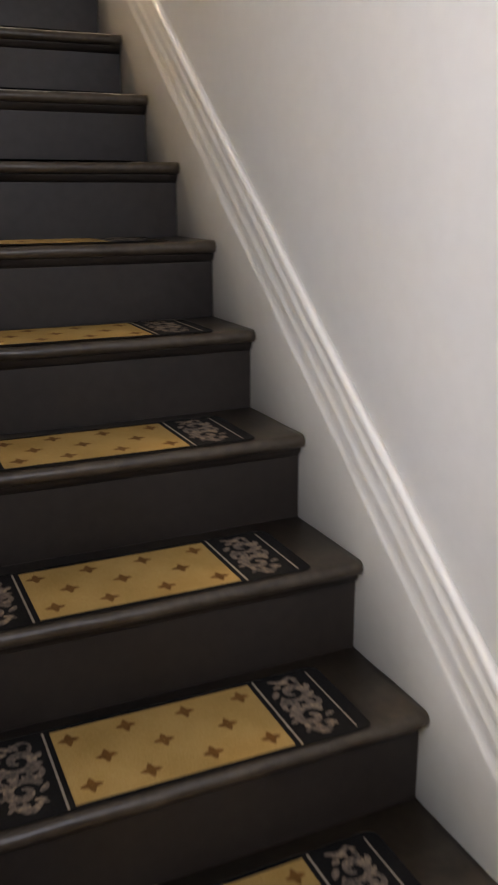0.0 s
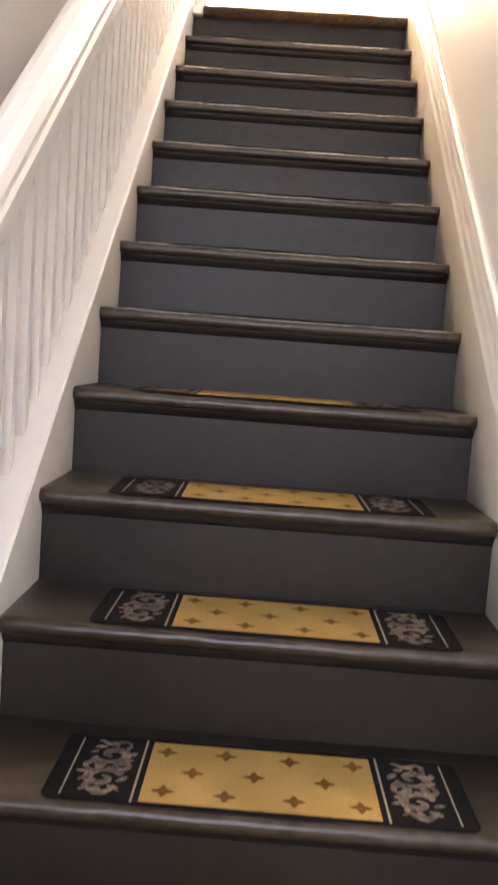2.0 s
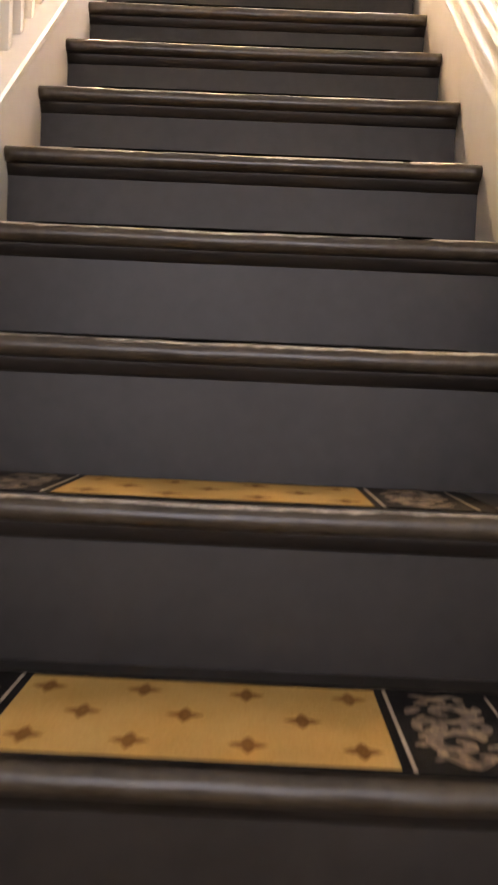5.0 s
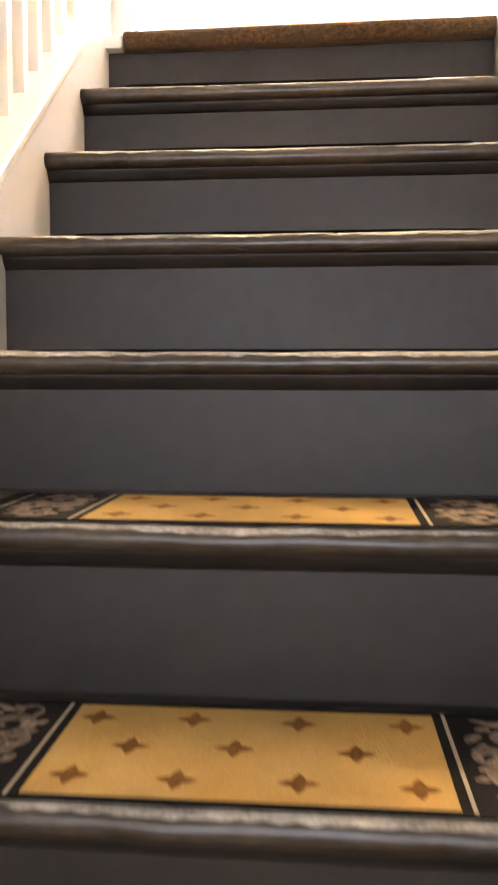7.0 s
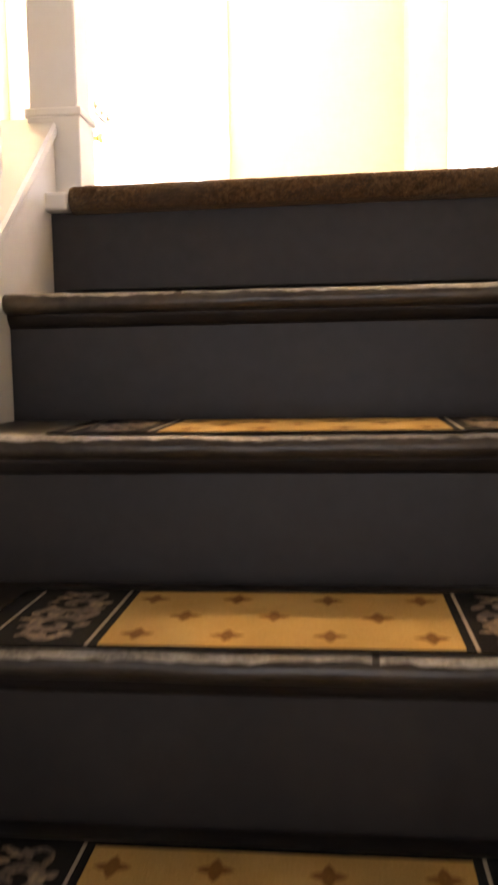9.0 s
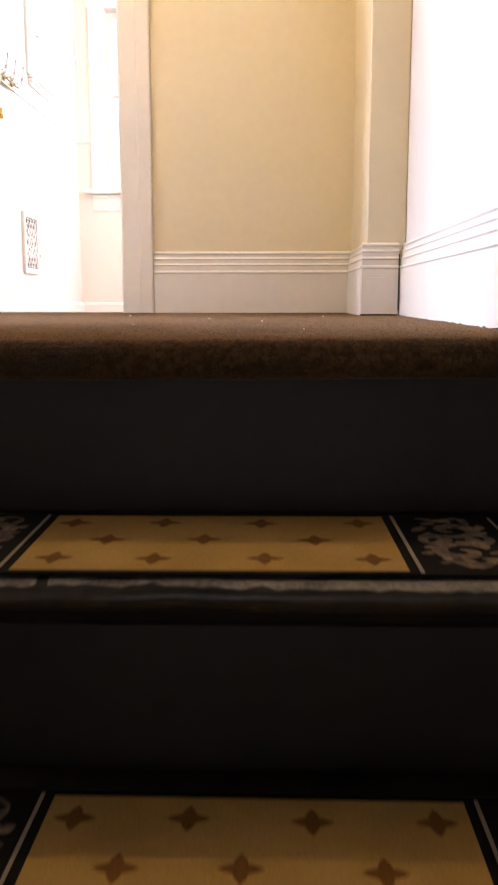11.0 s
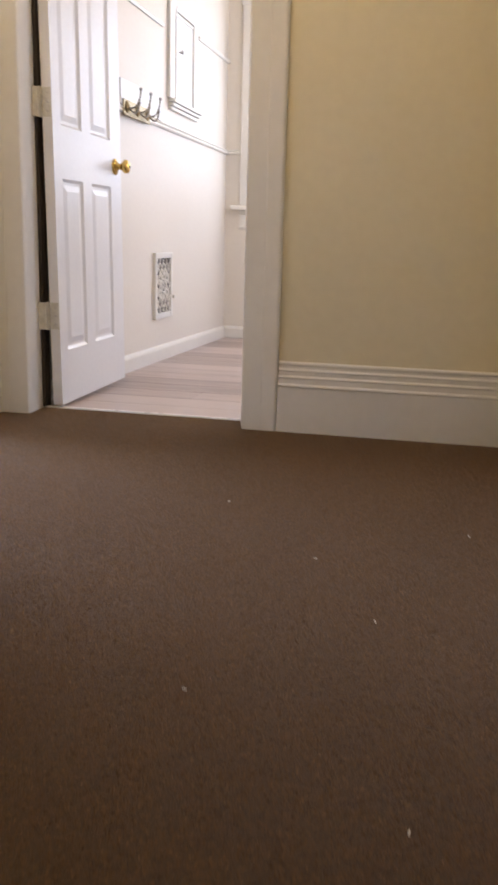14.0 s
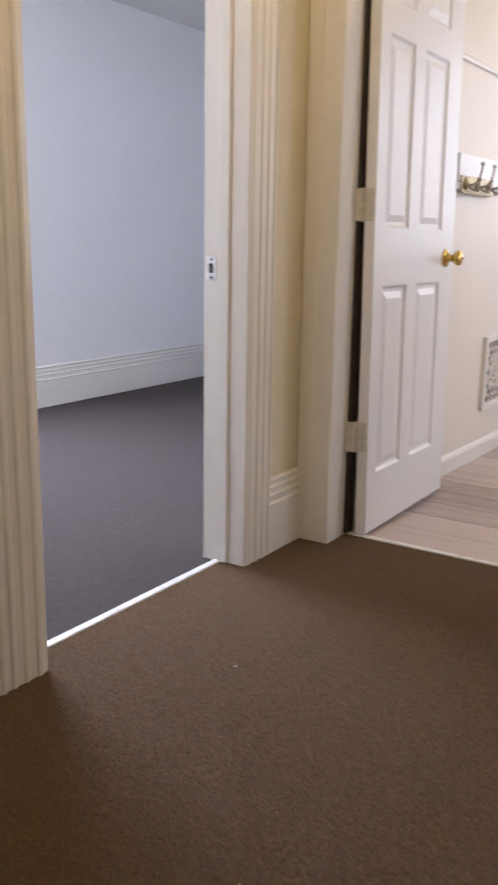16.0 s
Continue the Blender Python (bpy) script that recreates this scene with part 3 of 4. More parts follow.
part("head_casing", box((LEFT_X, DY0 - 0.14, DOOR_H + 0.02), (LEFT_X + 0.028, DY1 + 0.14, DOOR_H + 0.15), 0.004), TRIM, frame_bed)
part("jamb", box((LEFT_X - LT - 0.001, DY1, -0.01), (LEFT_X - 0.0002, DY1 + 0.02, DOOR_H + 0.02), 0.0007), TRIM, frame_bed)
part("jamb", box((LEFT_X - LT - 0.001, DY0 - 0.02, -0.01), (LEFT_X - 0.0002, DY0, DOOR_H + 0.02), 0.0007), TRIM, frame_bed)
part("head_jamb", box((LEFT_X - LT - 0.001, DY0, DOOR_H), (LEFT_X - 0.001, DY1, DOOR_H + 0.02), 0.003), TRIM, frame_bed)
part("stop", box((LEFT_X - 0.075, DY1 - 0.012, 0.002), (LEFT_X - 0.040, DY1, DOOR_H), 0.003), TRIM, frame_bed)
part("stop", box((LEFT_X - 0.075, DY0, 0.002), (LEFT_X - 0.040, DY0 + 0.012, DOOR_H), 0.003), TRIM, frame_bed)
part("threshold", box((LEFT_X - 0.088, DY0, -0.012), (LEFT_X - 0.062, DY1, 0.005), 0.004), STRIP, frame_bed, "white metal threshold strip")
strike = part("strike_plate", box((LEFT_X - 0.122, DY1 - 0.0025, 0.845), (LEFT_X - 0.090, DY1, 0.912), 0.001), STEEL, frame_bed, "worn steel strike plate")
part("latch_hole", box((LEFT_X - 0.113, DY1 - 0.0035, 0.866), (LEFT_X - 0.100, DY1 - 0.0024, 0.893)), DARK, strike)
for z in (0.853, 0.904):
    part("screw", add_rod(bmesh.new(), (LEFT_X - 0.106, DY1 - 0.004, z), (LEFT_X - 0.106, DY1 - 0.002, z), 0.004), DARK, strike)

# ---- open six-panel door ----
LEAF_W, LEAF_T = 0.690, 0.036
door = thing("panel_door", "white six-panel door standing open into the room", "door", (-0.850, 2.612, 0.012))
door.rotation_euler = (0, radians(-0.8), radians(0.8))   # hangs a little out of plumb
# the leaf runs along +y, its face to the landing side looks along +x
bm = bmesh.new()
PANELS = [(y0, y1, z0, z1) for y0, y1 in ((0.070, 0.264), (0.352, 0.566)) for z0, z1 in ((0.198, 0.810), (0.990, 1.560), (1.655, 1.840))]
ys, zs = [0, 0.070, 0.264, 0.352, 0.566, LEAF_W], [0, 0.198, 0.810, 0.990, 1.560, 1.655, 1.840, 1.975]
for i in range(5):
    for j in range(7):
        solid = not (i in (1, 3) and j in (1, 3, 5))
        depth = (0.0, LEAF_T) if solid else (0.009, LEAF_T - 0.009)
        add_box(bm, (depth[0], ys[i], zs[j]), (depth[1], ys[i + 1], zs[j + 1]))
bmesh.ops.remove_doubles(bm, verts=bm.verts, dist=0.0001)
part("leaf", bm, DOOR_PAINT, door)
for y0, y1, z0, z1 in PANELS:
    for side in (0, 1):
        bm = bmesh.new()
        xo = LEAF_T - 0.009 if side else 0.009
        s = 1 if side else -1
        loops = []
        for inset, rise in ((0.0, 0.0085), (0.010, 0.001), (0.020, 0.0005), (0.042, 0.0065)):
            loops.append([bm.verts.new((xo + s * rise, y, z)) for y, z in ((y0 + inset, z0 + inset), (y1 - inset, z0 + inset), (y1 - inset, z1 - inset), (y0 + inset, z1 - inset))])
        for a, b in zip(loops, loops[1:]):
            for i in range(4):
                bm.faces.new((a[i], a[(i + 1) % 4], b[(i + 1) % 4], b[i]))
        bm.faces.new(loops[-1])
        part("raised_panel", bm, DOOR_PAINT, door)
bm = bmesh.new()
add_lathe(bm, ((0.0, 0.032), (0.004, 0.033), (0.008, 0.028), (0.012, 0.014), (0.028, 0.012), (0.034, 0.017), (0.042, 0.026), (0.052, 0.0275), (0.060, 0.024), (0.064, 0.012), (0.065, 0.009)), (LEAF_T, LEAF_W - 0.075, 0.893), (1, 0, 0))
knob = part("knob", bm, BRASS, door, "polished brass door knob", smooth=True)
part("keyhole", add_rod(bmesh.new(), (LEAF_T + 0.062, LEAF_W - 0.075, 0.893), (LEAF_T + 0.0665, LEAF_W - 0.075, 0.893), 0.0065), DARK, knob)
bm = bmesh.new()
add_lathe(bm, ((0.0, 0.032), (0.004, 0.033), (0.010, 0.014), (0.030, 0.012), (0.042, 0.026), (0.060, 0.020)), (0, LEAF_W - 0.075, 0.893), (-1, 0, 0))
part("knob", bm, BRASS, door, "polished brass door knob", smooth=True)
for z in (0.328, 1.058, 1.780):
    bm = box((0.002, -0.0025, z - 0.048), (0.034, 0.0005, z + 0.048), 0.001)
    hinge = part("hinge", bm, HINGE, door, "white painted butt hinge")
    part("hinge_pin", add_rod(bmesh.new(), (-0.004, -0.006, z - 0.050), (-0.004, -0.006, z + 0.050), 0.0062), HINGE, hinge)
    part("hinge_plate", box((-0.034, -0.024, z - 0.048), (-0.004, -0.0065, z + 0.048), 0.001), HINGE, hinge)
    for dz in (-0.03, 0.0, 0.03):
        part("screw", add_rod(bmesh.new(), (0.022, -0.0045, z + dz), (0.022, -0.002, z + dz), 0.0035, segments=8), STEEL, hinge)

# pale sky seen outside the window
OUTSIDE = material("overcast_sky", (0.8, 0.85, 0.9), 1.0)
ob_ = OUTSIDE.node_tree.nodes["Principled BSDF"]
ob_.inputs["Emission Color"].default_value, ob_.inputs["Emission Strength"].default_value = (0.80, 0.90, 1.0, 1), 3.0
tagged(part("backdrop", box((-3.0, ROOM_Y + 2.0, -2.0), (4.0, ROOM_Y + 2.02, 5.0)), OUTSIDE), "pale overcast sky beyond the window", "sky", "", "structure")

# ---- vinyl room fittings ----
window = thing("window_1", "white framed sash window over a moulded sill", "window", (0, 0, 0), "structure")
part("window_casing", box((-0.834, ROOM_Y - 0.022, WZ0 - 0.002), (WX0, ROOM_Y, WZ1), 0.004), TRIM, window)
part("window_casing", box((WX1, ROOM_Y - 0.022, WZ0 - 0.002), (WX1 + 0.115, ROOM_Y, WZ1), 0.004), TRIM, window)
part("head_casing", box((-0.846, ROOM_Y - 0.026, WZ1), (WX1 + 0.13, ROOM_Y, WZ1 + 0.12), 0.005), TRIM, window)
part("head_cap", box((-0.876, ROOM_Y - 0.05, WZ1 + 0.12), (WX1 + 0.16, ROOM_Y, WZ1 + 0.15), 0.006), TRIM, window)
part("window_sill", box((-0.886, ROOM_Y - 0.065, WZ0 - 0.032), (WX1 + 0.17, ROOM_Y + 0.05, WZ0 - 0.002), 0.008), TRIM, window)
part("apron", add_strip(bmesh.new(), ((0, -0.125), (0.010, -0.125), (0.016, -0.11), (0.012, -0.10), (0.012, -0.03), (0.018, -0.022), (0.018, -0.002), (0, -0.002)), (-0.834, ROOM_Y, WZ0 - 0.032), (WX1 + 0.115, ROOM_Y, WZ0 - 0.032), (0, -1, 0)), TRIM, window)
for z0, z1, y in ((WZ0, 1.54, 0.045), (1.50, WZ1, 0.075)):
    sash = part("sash", box((WX0, ROOM_Y + y, z0), (WX1, ROOM_Y + y + 0.03, z0 + 0.045), 0.004), TRIM, window)
    part("sash_rail", box((WX0, ROOM_Y + y, z1 - 0.04), (WX1, ROOM_Y + y + 0.03, z1), 0.004), TRIM, sash)
    for x in (WX0, WX1 - 0.045):
        part("sash_stile", box((x, ROOM_Y + y + 0.001, z0 + 0.045), (x + 0.045, ROOM_Y + y + 0.029, z1 - 0.04), 0.003), TRIM, sash)
    pane = part("pane", box((WX0 + 0.04, ROOM_Y + y + 0.012, z0 + 0.04), (WX1 - 0.04, ROOM_Y + y + 0.016, z1 - 0.035)), GLASS, sash)
    pane.visible_shadow = False

RAIL = ((0, -0.014), (0.010, -0.014), (0.016, -0.006), (0.012, 0.002), (0.018, 0.010), (0.010, 0.016), (0, 0.016))
tagged(part("chair_rail", add_strip(bmesh.new(), RAIL, (ROOM_X, FAR_Y + T, 1.180), (ROOM_X, ROOM_Y, 1.180), (1, 0, 0), 2), TRIM), "white chair rail moulding across the wall", "moulding", "", "structure")
tagged(part("chair_rail_far", add_strip(bmesh.new(), RAIL, (ROOM_X + 0.018, ROOM_Y, 1.180), (-0.835, ROOM_Y, 1.180), (0, -1, 0), 1), TRIM), "white chair rail return beside the window", "moulding", "", "structure")
PICTURE = ((0, -0.010), (0.012, -0.010), (0.017, 0.0), (0.012, 0.010), (0, 0.010))
tagged(part("picture_rail", add_strip(bmesh.new(), PICTURE, (ROOM_X, 3.0, 1.655), (ROOM_X, 4.17, 1.658), (1, 0, 0), 1), TRIM), "thin white picture moulding strip", "moulding", "", "structure")
tagged(part("picture_rail_short", add_strip(bmesh.new(), PICTURE, (ROOM_X, 4.84, 1.735), (ROOM_X, ROOM_Y, 1.742), (1, 0, 0), 1), TRIM), "short white picture moulding strip", "moulding", "", "structure")

cabinet = thing("wall_cabinet", "cream framed wall niche door with a small knob", "cabinet", (ROOM_X, 4.54, 1.275))
part("frame_side", box((0, -0.285, 0.055), (0.020, -0.175, 0.565), 0.005), TRIM, cabinet)
part("frame_side", box((0, 0.165, 0.055), (0.020, 0.245, 0.520), 0.005), TRIM, cabinet)
part("frame_bead", box((0.020, -0.200, 0.058), (0.025, -0.182, 0.500), 0.002), TRIM, cabinet)
part("frame_top", box((0, -0.175, 0.492), (0.022, 0.165, 0.524), 0.005), TRIM, cabinet)
part("cabinet_door", box((0, -0.172, 0.058), (0.010, 0.162, 0.490), 0.003), DOOR_PAINT, cabinet)
part("door_bead", box((0.010, -0.165, 0.470), (0.016, 0.155, 0.486), 0.003), TRIM, cabinet)
for i in range(3):
    part("sill_moulding", box((0, -0.262 + 0.006 * i, 0.037 - 0.0185 * i), (0.040 - 0.010 * i, 0.272 - 0.006 * i, 0.054 - 0.0185 * i), 0.005), TRIM, cabinet)
bm = bmesh.new()
add_lathe(bm, ((0, 0.006), (0.010, 0.005), (0.016, 0.010), (0.024, 0.011), (0.028, 0.006)), (0.010, -0.100, 0.305), (1, 0, 0), 12)
part("cabinet_knob", bm, STEEL, cabinet, "small dull metal knob", smooth=True)

rack = thing("coat_hook_rack", "dull brass coat hook rack on a white board", "coat rack", (ROOM_X, 3.745, 1.190))
part("backboard", box((0, -0.20, 0.008), (0.012, 0.40, 0.118), 0.003), DOOR_PAINT, rack, "white painted backing board")
part("mounting_plate", box((0.012, -0.185, -0.030), (0.020, 0.185, 0.034), 0.003), RACK_METAL, rack)
part("plate_lip", box((0.0125, -0.180, -0.036), (0.026, 0.180, -0.0305), 0.002), RACK_METAL, rack)
for y in (-0.140, 0.0, 0.140):
    hook = part("rosette", add_lathe(bmesh.new(), ((0, 0.026), (0.004, 0.025), (0.007, 0.017), (0.010, 0.015), (0.014, 0.005)), (0.020, y, 0.002), (1, 0, 0), 14), RACK_METAL, rack, smooth=True)
    for name, reach, rise, dip, thick in (("hook", 0.058, 0.076, 0.010, 0.0046), ("lower_hook", 0.050, 0.020, 0.028, 0.0048)):
        bm = bmesh.new()
        prev = Vector((0.028, y, 0.0))
        for i in range(1, 10):
            u = i / 9
            p = Vector((0.028 + reach * math.sin(u * 1.45), y, -dip * math.sin(math.pi * u) + rise * u * u))
            add_rod(bm, prev, p, thick, segments=8)
            prev = p
        bmesh.ops.create_uvsphere(bm, u_segments=10, v_segments=6, radius=0.0085, matrix=Matrix.Translation(prev))
        part(name, bm, STEEL, hook, "dull steel double hook", smooth=True)

vent = thing("wall_register", "white cast iron wall register with scrolled grille", "vent", (ROOM_X, 4.170, 0.372))
vw, vh = 0.148, 0.172
part("backing", box((0.001, -vw + 0.02, -vh + 0.02), (0.004, vw - 0.02, vh - 0.02)), DARK, vent, "dark opening behind the grille")
bm = bmesh.new()
for a, b in (((0, -vw, -vh), (0.020, -vw + 0.030, vh)), ((0, vw - 0.030, -vh), (0.020, vw, vh)), ((0, -vw + 0.030, vh - 0.030), (0.0195, vw - 0.030, vh)), ((0, -vw + 0.030, -vh), (0.0195, vw - 0.030, -vh + 0.030))):
    add_box(bm, a, b, 0.004)
part("grille_frame", bm, TRIM, vent)
bm = bmesh.new()
iw, ih = vw - 0.028, vh - 0.028
for s in (-1, 1):
    for i in range(-4, 5):
        c = i * 0.062
        pts = []
        for q in range(25):
            u = -1 + 2 * q / 24
            y, z = u * iw, c + s * u * iw * 1.1
            pts.append((y, z))
        for (ya, za), (yb, zb) in zip(pts, pts[1:]):
            if max(abs(za), abs(zb)) <= ih:
                add_rod(bm, (0.012, ya, za), (0.012, yb, zb), 0.0042, segments=6)
part("lattice", bm, TRIM, vent, "white crossed lattice bars")
for cy, cz, r in ((0, 0, 0.036), (0, 0.085, 0.028), (0, -0.085, 0.028), (-0.055, 0.045, 0.022), (0.055, 0.045, 0.022), (-0.055, -0.045, 0.022), (0.055, -0.045, 0.022)):
    bm = bmesh.new()
    for q in range(16):
        a, b = 2 * math.pi * q / 16, 2 * math.pi * (q + 1) / 16
        add_rod(bm, (0.013, cy + r * math.cos(a), cz + r * math.sin(a)), (0.013, cy + r * math.cos(b), cz + r * math.sin(b)), 0.0046, segments=6)
    part("scroll_ring", bm, TRIM, vent)
part("lever", box((0.018, vw - 0.012, -0.075), (0.034, vw + 0.008, -0.055), 0.003), TRIM, vent)

# ---- lamps of the place ----
def ceiling_lamp(at):
    lamp = thing("ceiling_light", "warm opal glass bowl on a brass ceiling rose", "lamp", at)
    part("ceiling_rose", add_lathe(bmesh.new(), ((0, 0.075), (0.012, 0.072), (0.025, 0.050), (0.04, 0.03)), (0, 0, 0), (0, 0, -1), 28), BRASS, lamp, smooth=True)
    bm = bmesh.new()
    add_lathe(bm, ((0.025, 0.150), (0.030, 0.156), (0.06, 0.150), (0.09, 0.125), (0.112, 0.08), (0.120, 0.03)), (0, 0, 0), (0, 0, -1), 32)
    bowl = part("shade", bm, SHADE, lamp, smooth=True)
    bowl.visible_shadow = False
    return lamp


ceiling_lamp((-0.42, 1.36, CEIL))
ceiling_lamp((0.35, 4.3, CEIL))

# ---- left stringer, balusters, handrail, newels ----
balustrade = thing("stair_balustrade", "white painted stair balustrade with slender square balusters", "balustrade")
Y_LOW = -3.48
LIFT = 0.032                                  # the stringer climbs a little steeper than the steps
STRINGER = ((0, -0.40), (0, 0.046), (0.10, 0.046), (0.10, -0.40))
part("stringer", add_strip(bmesh.new(), STRINGER, (0, Y_LOW, Y_LOW * SLOPE), (0, 0.045, 0.045 * SLOPE + LIFT), (-1, 0, 0), 20, 0.0008), TRIM, balustrade)
CAP = ((-0.004, 0.046), (-0.006, 0.052), (-0.006, 0.066), (-0.001, 0.072), (0.106, 0.072), (0.112, 0.066), (0.112, 0.052), (0.106, 0.046))
part("stringer_cap", add_strip(bmesh.new(), CAP, (0, Y_LOW, Y_LOW * SLOPE), (0, 0.050, 0.050 * SLOPE + LIFT), (-1, 0, 0), 20, 0.0006), TRIM, balustrade)
HANDRAIL = ((0.026, 0.615), (0.026, 0.655), (0.022, 0.662), (0.012, 0.668), (0.010, 0.690), (0.016, 0.700), (0.012, 0.725), (0.020, 0.752), (0.038, 0.767), (0.062, 0.770),
            (0.080, 0.762), (0.094, 0.742), (0.098, 0.725), (0.094, 0.700), (0.100, 0.690), (0.098, 0.668), (0.088, 0.662), (0.084, 0.655), (0.084, 0.615))
part("handrail", add_strip(bmesh.new(), HANDRAIL, (0, Y_LOW, Y_LOW * SLOPE), (0, 0.052, 0.052 * SLOPE), (-1, 0, 0), 12, 0.0006), TRIM, balustrade, "thick white moulded handrail")
bm = bmesh.new()
half = 0.0125
add_box(bm, (-half, -half, 0), (half, half, 0.57))
for v in bm.verts:
    v.co.z += v.co.y * SLOPE
me_bal = part("baluster", bm, TRIM, balustrade)
STEP_B = 0.083
first = -0.03
me_bal.location = (-0.055, first - STEP_B, (first - STEP_B) * SLOPE + 0.066 + LIFT)
i = 2
while first - i * STEP_B > Y_LOW + 0.08:
    y = first - i * STEP_B
    ob = new("baluster", me_bal.data)
    ob.parent = balustrade
    ob.location = (-0.055, y, y * SLOPE + 0.066 + LIFT * (1 - y / Y_LOW))
    i += 1


def newel(at, high, foot):
    post = thing("newel_post", "white painted square newel post with a plinth block", "newel post", at)
    part("shaft", box((-0.044, -0.042, foot), (0.044, 0.042, high), 0.004), TRIM, post)
    part("plinth", box((-0.048, -0.046, 0.0), (0.048, 0.046, foot), 0.003), TRIM, post)
    part("plinth_bead", box((-0.052, -0.050, foot - 0.012), (0.052, 0.050, foot + 0.004), 0.004), TRIM, post)
    part("post_cap", box((-0.055, -0.053, high), (0.055, 0.053, high + 0.03), 0.008), TRIM, post)
    return post


newel((0.000, 0.083, 0.0), 1.02, 0.155)
newel((-0.055, Y_LOW - 0.042, HALL_Z), 1.15, 0.25)

# ---- stair mats ----
MAT_W, MAT_Y0, MAT_Y1 = 0.324, 0.010, 0.226
PAN_W, PAN_Y0, PAN_Y1 = 0.180, 0.0185, 0.214


def rounded_slab(w, y0, y1, z0, z1, r, cx=0.0):
    bm = bmesh.new()
    pts = []
    for px, py, a0 in ((cx + w - r, y0 + r, -90), (cx + w - r, y1 - r, 0), (cx - w + r, y1 - r, 90), (cx - w + r, y0 + r, 180)):
        for q in range(7):
            a = radians(a0 + 15 * q)
            pts.append((px + r * math.cos(a), py + r * math.sin(a)))
    lo = [bm.verts.new((x, y, z0)) for x, y in pts]
    mid = [bm.verts.new((x, y, z1 - 0.0015)) for x, y in pts]
    c = Vector((cx, (y0 + y1) / 2))
    hi = [bm.verts.new((cx + (x - cx) * (1 - 0.0012 / w), y + (0.001 if y < c.y else -0.001), z1)) for x, y in pts]
    for a, b in ((lo, mid), (mid, hi)):
        for i in range(len(pts)):
            j = (i + 1) % len(pts)
            bm.faces.new((a[i], a[j], b[j], b[i]))
    bm.faces.new(lo)
    bm.faces.new(hi)
    return bm


def ribbon(bm, pts, width, z, taper=True):
    """A flat woven band along a curve, half a millimetre thick."""
    left, right = [], []
    for i, p in enumerate(pts):
        a, b = pts[max(0, i - 1)], pts[min(len(pts) - 1, i + 1)]
        d = Vector((b[0] - a[0], b[1] - a[1])).normalized()
        w = width * (math.sin(math.pi * (0.12 + 0.8 * i / (len(pts) - 1))) if taper else 1) / 2
        left.append(bm.verts.new((p[0] - d.y * w, p[1] + d.x * w, z)))
        right.append(bm.verts.new((p[0] + d.y * w, p[1] - d.x * w, z)))
    for i in range(len(pts) - 1):
        bm.faces.new((left[i], right[i], right[i + 1], left[i + 1]))


def scroll(bm, cx, cy, r, turns, start, width, z, flip=1):
    pts = []
    for q in range(26):
        u = q / 25
        a = radians(start) + flip * turns * 2 * math.pi * u
        rr = r * (1 - 0.80 * u)
        pts.append((cx + rr * math.cos(a), cy + rr * math.sin(a)))
    ribbon(bm, pts, width, z)


def motif(bm, x, y, z):
    """A small four-petalled cross with a paler heart."""
    for a in range(4):
        ang = radians(90 * a)
        u, v = Vector((math.cos(ang), math.sin(ang))), Vector((-math.sin(ang), math.cos(ang)))
        c = Vector((x, y))
        pts = [c + u * 0.0004 - v * 0.0022, c + u * 0.007 - v * 0.0062, c + u * 0.0130 - v * 0.0040, c + u * 0.0190, c + u * 0.0130 + v * 0.0040, c + u * 0.007 + v * 0.0062, c + u * 0.0004 + v * 0.0022]
        bm.faces.new([bm.verts.new((p.x, p.y, z)) for p in pts])
    for a in range(4):
        ang = radians(45 + 90 * a)
        c = Vector((x + 0.006 * math.cos(ang), y + 0.006 * math.sin(ang)))
        bm.faces.new([bm.verts.new((c.x + 0.0028 * math.cos(b), c.y + 0.0028 * math.sin(b), z)) for b in [k * math.pi / 3 for k in range(6)]])


